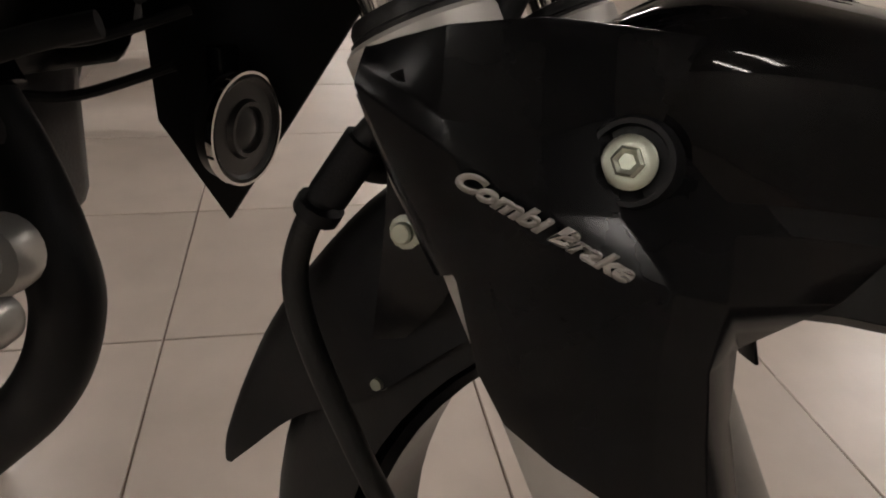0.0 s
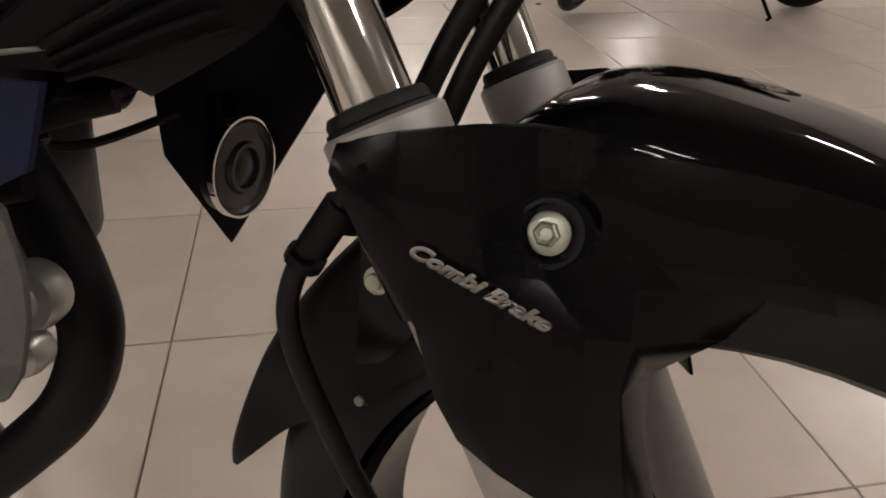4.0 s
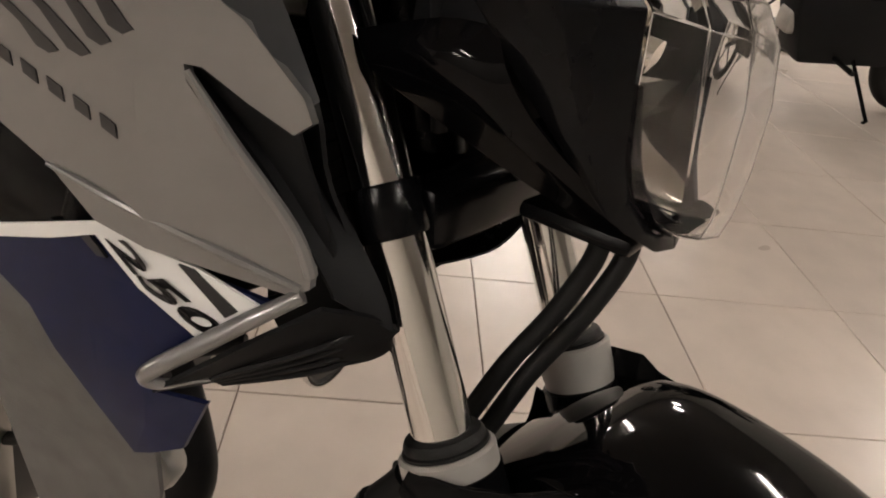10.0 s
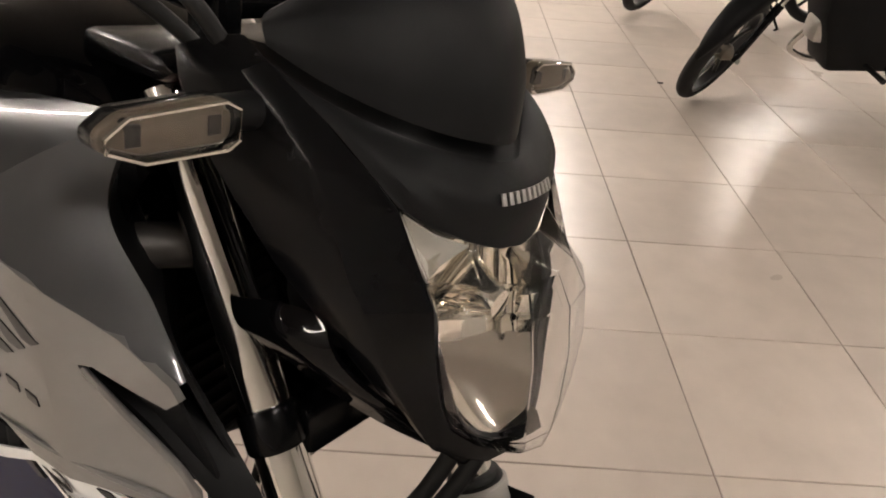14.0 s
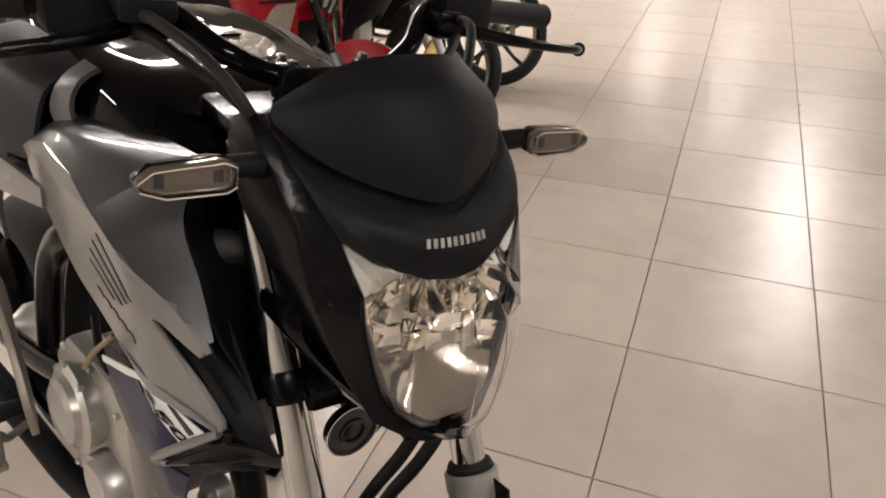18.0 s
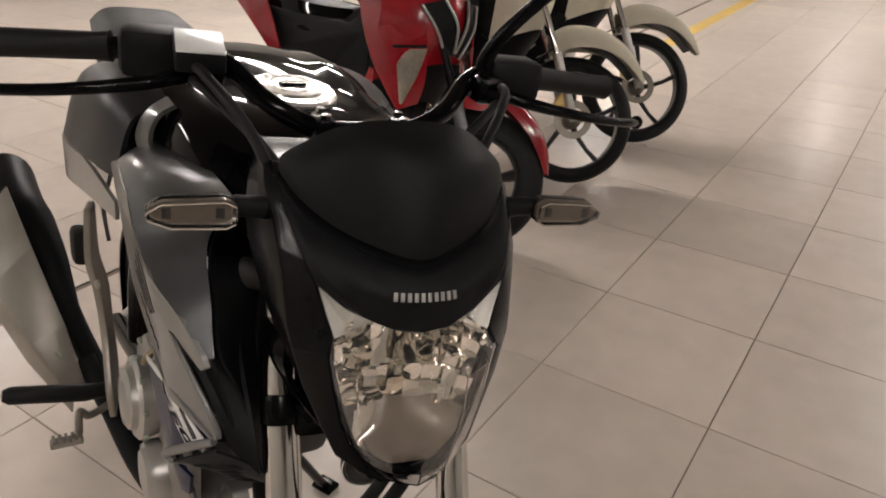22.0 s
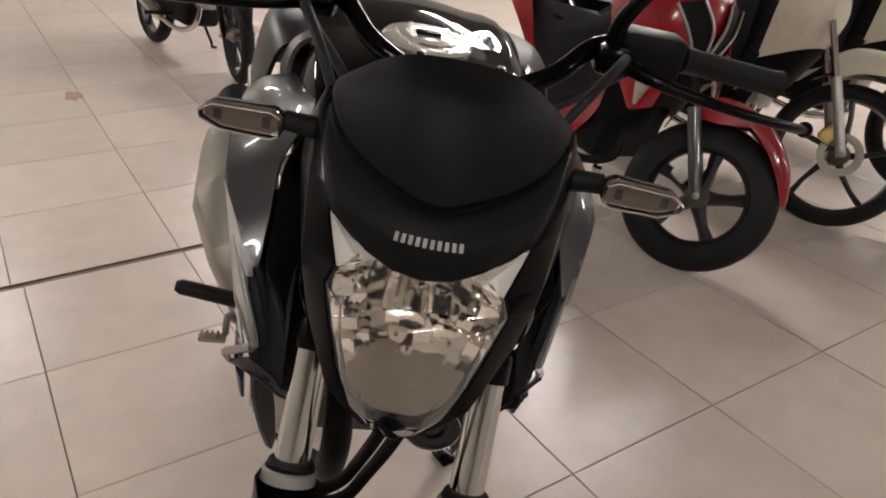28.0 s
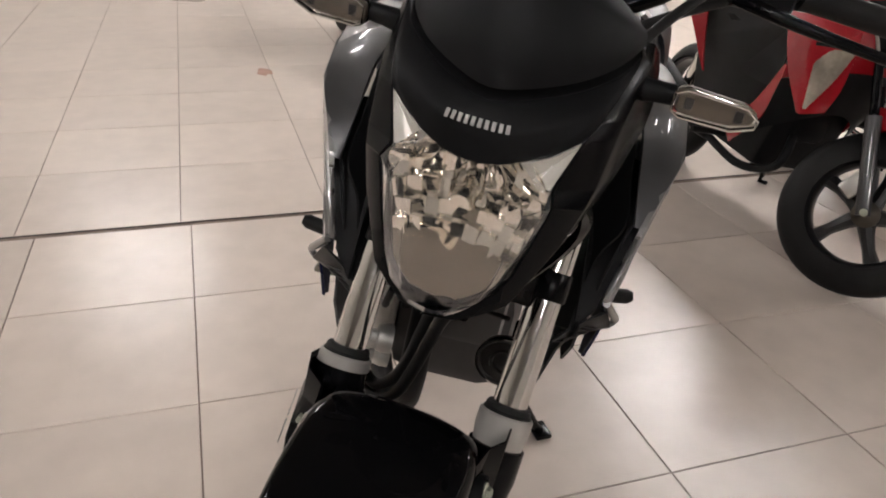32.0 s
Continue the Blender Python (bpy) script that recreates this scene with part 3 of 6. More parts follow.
for s in (-1, 1):
    # side of the cowl: from the lens' edge over a ridge to its rear edge
    rows = [[(-0.110, 0.110, 0.386), (-0.122, 0.122, 0.384), (-0.150, 0.128, 0.372)],
            [(-0.084, 0.1155, 0.378), (-0.094, 0.125, 0.370), (-0.138, 0.134, 0.356)],
            [(-0.042, 0.1075, 0.352), (-0.066, 0.121, 0.350), (-0.118, 0.138, 0.335)],
            [(-0.014, 0.0985, 0.329), (-0.040, 0.118, 0.328), (-0.108, 0.138, 0.322)],
            [(0.002, 0.0915, 0.313), (-0.030, 0.116, 0.312), (-0.098, 0.137, 0.312)],
            [(0.018, 0.0775, 0.268), (-0.010, 0.112, 0.268), (-0.068, 0.128, 0.276)],
            [(0.031, 0.0825, 0.257), (0.000, 0.108, 0.250), (-0.060, 0.124, 0.264)],
            [(0.033, 0.0755, 0.222), (0.012, 0.097, 0.212), (-0.036, 0.112, 0.236)],
            [(0.037, 0.0660, 0.185), (0.026, 0.081, 0.177), (-0.012, 0.095, 0.204)],
            [(0.042, 0.0560, 0.163), (0.038, 0.068, 0.150), (0.010, 0.080, 0.178)],
            [(0.051, 0.0370, 0.147), (0.051, 0.046, 0.138), (0.036, 0.054, 0.146)],
            [(0.055, 0.0250, 0.140), (0.059, 0.028, 0.130), (0.046, 0.034, 0.134)],
            [(0.060, 0.0, 0.1365), (0.063, 0.0, 0.127), (0.050, 0.0, 0.130)]]
    bm = facets([[(x, s * y, z) for x, y, z in r] for r in rows], 0.004, 0.0015, 8)
    front("cowl_side", bm, SATIN, "satin black cowl side", cowl, angle=28)
    # lower wing from the fork clamp to the chin
    rows = [[(-0.112, 0.112, 0.214), (-0.060, 0.112, 0.232), (-0.030, 0.107, 0.234)],
            [(-0.100, 0.117, 0.203), (-0.052, 0.120, 0.216), (-0.018, 0.110, 0.214)],
            [(-0.088, 0.110, 0.192), (-0.030, 0.110, 0.196), (0.000, 0.096, 0.190)],
            [(-0.010, 0.080, 0.158), (0.012, 0.078, 0.164), (0.030, 0.066, 0.160)],
            [(0.036, 0.048, 0.136), (0.044, 0.048, 0.140), (0.052, 0.040, 0.138)]]
    bm = sheet([[(x, s * y, z) for x, y, z in r] for r in rows], 8, 18, 0.004)
    front("cowl_wing", bm, GLOSS, "gloss black lower cowl wing", cowl)
    # dark lining between cowl and steering head
    bm = sheet([[(x, s * y, z) for x, y, z in r] for r in (((-0.105, 0.072, 0.345), (-0.13, 0.05, 0.36), (-0.15, 0.0, 0.37)), ((-0.085, 0.070, 0.270), (-0.11, 0.05, 0.28), (-0.13, 0.0, 0.29)), ((-0.050, 0.065, 0.205), (-0.08, 0.05, 0.19), (-0.10, 0.0, 0.19)), ((0.000, 0.060, 0.160), (-0.03, 0.04, 0.145), (-0.05, 0.0, 0.14)))], 10, 10, 0.004)
    front("cowl_lining", bm, MATT, "", cowl)

GLASS = material("clear_lens", (1, 1, 1), 0.02, trans=1.0, ior=1.45, vary=0.0)
SMOKE = material("clear_signal_lens", (0.80, 0.76, 0.71), 0.03, trans=1.0, ior=1.45, vary=0.02)
HORNS = material("silvered_plastic", (0.62, 0.595, 0.55), 0.24, 0.55, vary=0.05)
MIRROR = material("bright_reflector", (0.90, 0.86, 0.79), 0.05, 0.97, vary=0.03, scale=25)

LENS = [[(0.036, 0, 0.280), (0.034, -0.026, 0.283), (0.024, -0.051, 0.291), (0.002, -0.0895, 0.312)],
        [(0.066, 0, 0.271), (0.061, -0.030, 0.271), (0.044, -0.055, 0.270), (0.019, -0.0750, 0.268)],
        [(0.079, 0, 0.252), (0.072, -0.036, 0.252), (0.056, -0.063, 0.254), (0.032, -0.0810, 0.257)],
        [(0.086, 0, 0.220), (0.079, -0.035, 0.220), (0.062, -0.059, 0.220), (0.034, -0.0740, 0.222)],
        [(0.088, 0, 0.184), (0.081, -0.031, 0.184), (0.066, -0.051, 0.184), (0.038, -0.0645, 0.185)],
        [(0.087, 0, 0.158), (0.081, -0.025, 0.158), (0.068, -0.041, 0.159), (0.043, -0.0545, 0.163)],
        [(0.084, 0, 0.143), (0.077, -0.018, 0.143), (0.067, -0.028, 0.144), (0.052, -0.0355, 0.148)],
        [(0.064, 0, 0.137), (0.062, -0.010, 0.137), (0.060, -0.017, 0.138), (0.056, -0.0240, 0.141)]]
bm = bevel(sheet(both(LENS), 1, 1, 0.0016, smooth=False), 0.002, 2, 12)
headlight = front("headlight", bm, GLASS, "clear headlight lens over a bright faceted reflector", angle=60)
headlight.visible_shadow = False

# bowl of many small mirrors
rnd = random.Random(4)


def half_width(z):
    pts = ((0.150, 0.036), (0.160, 0.046), (0.185, 0.058), (0.222, 0.067), (0.255, 0.073), (0.268, 0.068), (0.286, 0.052))
    for (a, u), (b, w) in zip(pts, pts[1:]):
        if z <= b:
            return u + (w - u) * max(0, (z - a)) / (b - a)
    return pts[-1][1]


def bowl(q, z):
    """Forward place of the reflector's bowl at the share q of its half width."""
    deep = 0.040 * (1 - abs(q) ** 2.2) * max(0.25, 1 - ((z - 0.226) / 0.085) ** 2)
    return 0.022 + 0.026 * max(0, (0.25 - z) / 0.09) - deep


def mirror_cell(bm, qa, qb, za, zb, lean, tip, hollow):
    """One curved mirror of the bowl between two shares of the width and two heights."""
    q, z, n = (qa + qb) / 2, (za + zb) / 2, 4
    x0 = bowl(q, z) - 0.004
    rows = []
    for i in range(n + 1):
        zz = za + (zb - za) * i / n
        row = []
        for j in range(n + 1):
            qq = qa + (qb - qa) * j / n
            w = half_width(zz)
            dy, dz = (qq - q) * w, zz - z
            u, v = 2 * j / n - 1, 2 * i / n - 1
            row.append(V((x0 + lean * dy + tip * dz + hollow * (u * u + 0.6 * v * v), qq * w, zz)))
        rows.append(row)
    vs = grid(bm, rows)
    edge = vs[0] + [r[-1] for r in vs[1:]] + vs[-1][-2::-1] + [r[0] for r in vs[-2:0:-1]]
    back = [bm.verts.new((min(v.co.x - 0.008, x0 - 0.008), v.co.y, v.co.z)) for v in edge]
    for k in range(len(edge)):
        j = (k + 1) % len(edge)
        bm.faces.new((edge[k], edge[j], back[j], back[k]))


ROWS = ((0.184, 0.200, 9, 0.0012), (0.200, 0.216, 10, 0.0014), (0.216, 0.236, 11, 0.0015), (0.236, 0.250, 12, 0.0012), (0.250, 0.262, 13, 0.0010), (0.262, 0.273, 12, 0.0009), (0.273, 0.287, 8, 0.0008))
bm = bmesh.new()
for i, (za, zb, n, hollow) in enumerate(ROWS):
    cuts = [2 * (k + (rnd.uniform(-0.20, 0.20) if 0 < k < n else 0)) / n - 1 for k in range(n + 1)]
    for qa, qb in zip(cuts, cuts[1:]):
        q = (qa + qb) / 2
        tip = rnd.uniform(-0.45, -0.20) if rnd.random() < 0.28 else rnd.uniform(-0.10, 0.34)
        mirror_cell(bm, qa, qb, za, zb, 0.40 * q + rnd.uniform(-0.30, 0.30), tip, hollow * rnd.uniform(0.3, 1.1) * rnd.choice((1, 1, -1)))
front("reflector", bm, MIRROR, "bright faceted reflector bowl", headlight, angle=30)
# smooth lower dish of the reflector
bm = sheet(both([[(-0.006, 0, 0.190), (0.010, -0.03, 0.189), (0.032, -0.0585, 0.188)], [(0.022, 0, 0.168), (0.030, -0.027, 0.167), (0.043, -0.0505, 0.168)], [(0.056, 0, 0.149), (0.056, -0.016, 0.149), (0.055, -0.0240, 0.151)]]), 20, 12, 0.002)
front("reflector_dish", bm, material("satin_reflector", (0.86, 0.80, 0.72), 0.07, 1.0, vary=0.05, scale=30), "", headlight)
for s in (-1, 1):
    # position-lamp horns
    bm = sheet([[(x, s * y, z) for x, y, z in r] for r in (((0.022, 0.044, 0.284), (0.010, 0.056, 0.268), (0.016, 0.0735, 0.266)), ((0.012, 0.066, 0.294), (0.002, 0.071, 0.286), (0.008, 0.0800, 0.283)), ((-0.001, 0.0885, 0.3105), (-0.003, 0.0890, 0.310), (-0.002, 0.0895, 0.3095)))], 4, 8, 0.0015, smooth=False)
    front("position_reflector", bm, HORNS, "", headlight, angle=20)
    # dark bezel under the lens
    bm = sheet([[(x, s * y, z) for x, y, z in r] for r in (((0.016, 0.0765, 0.266), (0.018, 0.0725, 0.262)), ((0.029, 0.0805, 0.255), (0.026, 0.0715, 0.248)), ((0.031, 0.0735, 0.222), (0.034, 0.0655, 0.219)), ((0.035, 0.0640, 0.185), (0.042, 0.0560, 0.186)), ((0.040, 0.0540, 0.163), (0.050, 0.0485, 0.167)), ((0.050, 0.0350, 0.148), (0.062, 0.0240, 0.151)), ((0.058, 0.0, 0.139), (0.066, 0.0, 0.148)))], 6, 36, 0.004)
    front("headlight_bezel", bm, MATT, "black headlight bezel", headlight)
# black frame round the lower edge of the lens
def between(p, q, f):
    return tuple(V(p).lerp(V(q), f) - V((0.0050, 0, 0)))


EDGE = [(between(r[3], r[2], -0.02), between(r[3], r[2], f)) for r, f in zip(LENS[3:7], (0.24, 0.36, 0.52, 0.66))]
EDGE += [((0.056, -0.020, 0.1395), (0.067, -0.016, 0.1560)), ((0.066, 0, 0.1385), (0.079, 0, 0.1575))]
for s in (-1, 1):
    bm = sheet([[(x, -s * y, z) for x, y, z in r] for r in EDGE], 4, 20, 0.003)
    front("lens_frame", bm, SATIN, "black lower lens frame", headlight)
bm = bmesh.new()
lathe(bm, [(0.002, 0.0), (0.010, 0.001), (0.012, 0.006), (0.012, 0.026), (0.0085, 0.028)], (-1, 0, 0.1), (0.030, 0.0, 0.232), 24)
front("bulb_shade", bm, MIRROR, "bright bulb cap", headlight)
bm = bmesh.new()
lathe(bm, [(0.0085, 0), (0.0085, 0.006), (0.006, 0.008)], (1, 0, 0.2), (0.005, 0.0, 0.272), 20)
front("position_bulb", bm, SATIN, "", headlight)
# Unseen box behind the reflector, added to stop light leaking through.
bm = bmesh.new()
box(bm, (-0.075, 0, 0.235), (0.09, 0.14, 0.13), 0.03)
front("headlight_shell", bm, MATT, "", headlight)
bm = bmesh.new()
box(bm, (0.010, 0, 0.128), (0.075, 0.075, 0.012), 0.005)
front("headlight_chin", bm, SATIN, "", cowl)

# plain bars for the maker's mark on the cowl
for k in range(5):
    y = -0.0245 + k * 0.01225
    t1 = V((-9.0 * y, 1, 0)).normalized()
    e3 = V((0.90, 0, 0.42))
    e3 = (e3 - t1 * e3.dot(t1)).normalized()
    e2 = e3.cross(t1)
    c = V((0.0352 - 4.2 * y * y, y, 0.3150))
    bm = bmesh.new()
    for o in (-0.0031, 0.0031):
        box(bm, c + t1 * o, (0.0016, 0.0034, 0.0078), 0.0002, Matrix((e3, t1, e2)).transposed())
    front("mark_bar", bm, LETTER, "silver bar of the maker's mark", cowl)

# ---- turn signals ----
SIGREF = material("signal_reflector_grey", (0.15, 0.13, 0.108), 0.34, 0.6, vary=0.15, scale=120)
for s in (-1, 1):
    outline = [(0.152, -0.009), (0.160, -0.0135), (0.207, -0.0130), (0.226, -0.005), (0.227, 0.002), (0.215, 0.0105), (0.161, 0.0130), (0.152, 0.008)]
    bm = bmesh.new()
    prism(bm, [(s * (0.186 + (y - 0.186) * 0.84), z * 0.84 + 0.352) for y, z in outline], "x", -0.090, -0.074, 0.004, 3)
    sig = front("turn_signal", bm, MATT, "turn signal with clear smoked lens")
    bm = bmesh.new()
    prism(bm, [(s * (0.189 + (y - 0.189) * 1.03), z * 1.05 + 0.352) for y, z in outline], "x", -0.082, -0.058, 0.004, 3)
    front("signal_lens", bm, SMOKE, "clear smoked lens", sig).visible_shadow = False
    bm = bmesh.new()
    prism(bm, [(s * (0.189 + (y - 0.189) * 0.90), z * 0.72 + 0.352) for y, z in outline], "x", -0.0740, -0.0670, 0.003)
    front("signal_reflector", bm, SIGREF, "", sig)
    # Chrome loop stands in for the glint on the clear lens edge.
    bm = bmesh.new()
    tube(bm, [(-0.0595, s * (0.189 + (y - 0.189) * 0.985), z * 0.95 + 0.352) for y, z in outline], 0.0013, 6, close=True)
    front("signal_rim", bm, CHROME, "chrome tube for the glint on the lens edge", sig)
    for y in (0.166, 0.210):
        bm = bmesh.new()
        box(bm, (-0.0670, s * y, 0.352), (0.002, 0.008, 0.010), 0.0008)
        front("signal_bulb", bm, BLACKD, "", sig)
    bm = bmesh.new()
    tube(bm, [(-0.090, s * 0.105, 0.345), (-0.084, s * 0.130, 0.350), (-0.082, s * 0.153, 0.352)], [0.016, 0.011, 0.010], 12, 8)
    front("signal_stem", bm, MATT, "", sig)

# ---- the body ----
def rear(name, bm, mat, label="", parent=None, angle=38):
    return part(name, bm, mat, parent or BIKE, label, angle=angle)


def skin(poly, depth, s, thick=0.004, step=0.03):
    """A panel with the outline poly in the side view; depth gives its half width at (x, z)."""
    bm = bmesh.new()
    bm.faces.new([bm.verts.new((x, 0, z)) for x, z in poly])
    bm.normal_update()
    bmesh.ops.triangulate(bm, faces=list(bm.faces), ngon_method="EAR_CLIP")
    for ax in (0, 2):
        lo, hi = min(v.co[ax] for v in bm.verts), max(v.co[ax] for v in bm.verts)
        k = max(1, int((hi - lo) / step))
        for i in range(1, k):
            no = V((0, 0, 0))
            no[ax] = 1
            co = V((0, 0, 0))
            co[ax] = lo + (hi - lo) * i / k
            bmesh.ops.bisect_plane(bm, geom=list(bm.verts) + list(bm.edges) + list(bm.faces), plane_co=co, plane_no=no)
    for v in bm.verts:
        v.co.y = s * depth(v.co.x, v.co.z)
    t = [(f, [v for v in f.verts]) for f in bm.faces]
    new_of = {v: bm.verts.new((v.co.x, v.co.y - s * thick, v.co.z)) for v in list(bm.verts)}
    border = [e for e in bm.edges if len(e.link_faces) == 1]
    for e in border:
        a, b = e.verts
        bm.faces.new((a, b, new_of[b], new_of[a]))
    for f, vs in t:
        bm.faces.new([new_of[v] for v in vs][::-1])
    return bm


def wide(x, z):
    """Half width of the shroud's skin."""
    if x > -0.182:
        w = 0.176 - 0.36 * (x + 0.102)
    else:
        w = 0.2048 - 0.10 * max(0, -0.33 - x)
    return w + 0.12 * max(0, z - 0.78) - 0.35 * max(0, z - 0.965)


SILVER_SIDE = [(-0.448, 0.962), (-0.425, 0.974), (-0.372, 0.987), (-0.292, 0.982), (-0.238, 0.964), (-0.182, 0.937), (-0.134, 0.905), (-0.108, 0.875), (-0.104, 0.864), (-0.112, 0.857), (-0.132, 0.868), (-0.152, 0.881), (-0.160, 0.881), (-0.159, 0.873), (-0.140, 0.846), (-0.112, 0.806), (-0.101, 0.786), (-0.101, 0.775), (-0.108, 0.769), (-0.15, 0.776), (-0.215, 0.787), (-0.245, 0.812), (-0.30, 0.838), (-0.38, 0.872), (-0.45, 0.92), (-0.465, 0.955)]
BLUE_SIDE = [(-0.322, 0.744), (-0.240, 0.772), (-0.214, 0.784), (-0.118, 0.760), (-0.144, 0.738), (-0.178, 0.706), (-0.176, 0.692), (-0.150, 0.690), (-0.166, 0.650), (-0.200, 0.633), (-0.270, 0.716)]
GREY_LOW = [(-0.33, 0.735), (-0.268, 0.714), (-0.205, 0.634), (-0.195, 0.625), (-0.198, 0.585), (-0.206, 0.558), (-0.214, 0.540), (-0.228, 0.512), (-0.248, 0.488), (-0.29, 0.472), (-0.33, 0.50), (-0.34, 0.64)]
GREY_SHORT = [(-0.33, 0.735), (-0.268, 0.714), (-0.205, 0.634), (-0.215, 0.605), (-0.29, 0.612), (-0.335, 0.64)]
for s in (-1, 1):
    sh = rear("tank_shroud", skin(SILVER_SIDE, wide, s, 0.006, 0.02), SILVERP, "silver painted tank shroud")
    sh.location.y = -0.009 * (s + 1)
    rear("lower_side_panel", skin(BLUE_SIDE, lambda x, z: wide(x, z) - 0.004 - 0.20 * max(0, 0.69 - z), s, 0.004, 0.03), BLUE, "blue painted side panel", sh)
    rear("textured_panel", skin(GREY_LOW if s < 0 else GREY_SHORT, lambda x, z: wide(x, z) - 0.012 - 0.22 * max(0, 0.70 - z), s, 0.004, 0.03), material("textured_grey_plastic", (0.085, 0.083, 0.080), 0.6, vary=0.35, bump=0.4, bump_scale=700), "grey textured plastic panel", sh)
    # white decal with dark bars
    rear("white_decal", skin([(-0.320, 0.752), (-0.257, 0.772), (-0.215, 0.786), (-0.158, 0.7745), (-0.122, 0.757), (-0.128, 0.749), (-0.154, 0.731), (-0.218, 0.777), (-0.226, 0.774), (-0.250, 0.765), (-0.318, 0.745)], lambda x, z: wide(x, z) - 0.0022, s, 0.002, 0.03), WHITE, "white decal", sh)
    rear("decal_bar", skin([(-0.167, 0.7750), (-0.159, 0.7735), (-0.136, 0.7535), (-0.142, 0.7485)], lambda x, z: wide(x, z) - 0.0014, s, 0.002), BLACKD, "", sh)
    rear("decal_wedge", skin([(-0.228, 0.7735), (-0.2215, 0.7758), (-0.2095, 0.7662), (-0.216, 0.7655)], lambda x, z: wide(x, z) - 0.0014, s, 0.002), BLACKD, "", sh)
    # raised silver lip
    def on(x, z, o=0.0):
        return (x, s * (wide(x, z) + o), z)
    bm = bmesh.new()
    tube(bm, [on(-0.104, 0.771), on(-0.125, 0.754, 0.002), on(-0.150, 0.733, 0.005), on(-0.170, 0.716, 0.008), on(-0.175, 0.709, 0.008), on(-0.170, 0.7035, 0.004), on(-0.160, 0.7030, -0.004), on(-0.150, 0.7035, -0.009)], [0.0044, 0.0050, 0.0054, 0.0052, 0.0046, 0.0034, 0.0020, 0.0008], 10, 40)
    rear("shroud_lip", bm, SILVERP, "silver raised lip", sh)
    bm = bmesh.new()
    tube(bm, [on(-0.244, 0.811), on(-0.20, 0.803), on(-0.15, 0.789), on(-0.106, 0.774)], [0.0015, 0.0026, 0.003, 0.003], 8, 16)
    rear("shroud_crease", bm, SILVERP, "", sh)
    bm = bmesh.new()
    tube(bm, [on(-0.160, 0.878, -0.002), on(-0.140, 0.847, -0.002), on(-0.112, 0.808, -0.002), on(-0.102, 0.782, -0.002)], [0.0022, 0.0034, 0.0036, 0.004], 8, 20)
    rear("notch_edge", bm, SILVERP, "", sh)
    # black inner scoop behind the notch, down to the lip
    rows = []
    for x, z, xi, yi, zi in ((-0.205, 0.912, -0.225, 0.140, 0.915), (-0.165, 0.878, -0.180, 0.135, 0.882), (-0.128, 0.834, -0.128, 0.138, 0.832), (-0.097, 0.778, -0.078, 0.140, 0.775), (-0.092, 0.768, -0.064, 0.140, 0.747)):
        w = wide(x, z) - 0.008
        rows.append([(x, s * w, z), ((x + xi) / 2, s * (w + yi) / 2, (z + zi) / 2), (xi, s * yi, zi)])
    rear("air_scoop", sheet(rows, 12, 16, 0.004), MATT, "matt black air scoop", sh)
    bm = sheet([[(x, s * y, z) for x, y, z in r] for r in (((-0.093, 0.176, 0.768), (-0.075, 0.148, 0.758), (-0.063, 0.128, 0.744)), ((-0.130, 0.190, 0.738), (-0.100, 0.150, 0.726), (-0.085, 0.120, 0.714)), ((-0.174, 0.206, 0.700), (-0.152, 0.150, 0.690), (-0.150, 0.118, 0.676)))], 12, 10, 0.003)
    scoop = rear("scoop_floor", bm, MATT, "ribbed black plastic", sh)
    for k in range(4):
        bm = bmesh.new()
        o = k * 0.011
        tube(bm, [(-0.158 + o * 0.2, s * (0.165 + o * 0.6), 0.688 + o * 0.5), (-0.112 + o * 0.5, s * (0.146 + o * 0.6), 0.704 + o), (-0.088 + o * 0.3, s * (0.124 + o * 0.3), 0.714 + o)], 0.0020, 6, 8)
        rear("scoop_rib", bm, MATT, "", scoop)
    bm = skin([(-0.215, 0.915), (-0.150, 0.886), (-0.122, 0.866), (-0.100, 0.800), (-0.096, 0.780), (-0.16, 0.80), (-0.20, 0.85)], lambda x, z: wide(x, z) - 0.016, s, 0.003, 0.03)
    rear("notch_lining", bm, MATT, "", sh)
    # grey shoulder above the silver, and the dark face under it
    def rim(x, z):
        return (x, wide(x, z) - 0.001, z)
    bm = sheet([[(x, s * y, z) for x, y, z in r] for r in ((rim(-0.446, 0.962), (-0.440, 0.190, 0.984), (-0.425, 0.165, 0.998)), (rim(-0.372, 0.986), (-0.366, 0.196, 1.001), (-0.355, 0.140, 1.004)), (rim(-0.292, 0.981), (-0.280, 0.192, 1.004), (-0.264, 0.136, 1.010)), (rim(-0.238, 0.963), (-0.210, 0.186, 0.993), (-0.178, 0.141, 1.017)))], 14, 22, 0.004)
    rear("shroud_top", bm, GREYP, "grey metallic upper shroud face", sh)
    bm = sheet([[(x, s * y, z) for x, y, z in r] for r in ((rim(-0.238, 0.963), (-0.210, 0.186, 0.993), (-0.178, 0.141, 1.017)), (rim(-0.182, 0.936), (-0.180, 0.187, 0.950), (-0.178, 0.166, 0.964)), (rim(-0.134, 0.904), (-0.135, 0.186, 0.909), (-0.137, 0.172, 0.915)), (rim(-0.109, 0.873), (-0.108, 0.181, 0.872), (-0.107, 0.177, 0.873)))], 10, 18, 0.004)
    rear("shroud_face", bm, GREYP, "grey metallic front face of the shroud", sh)
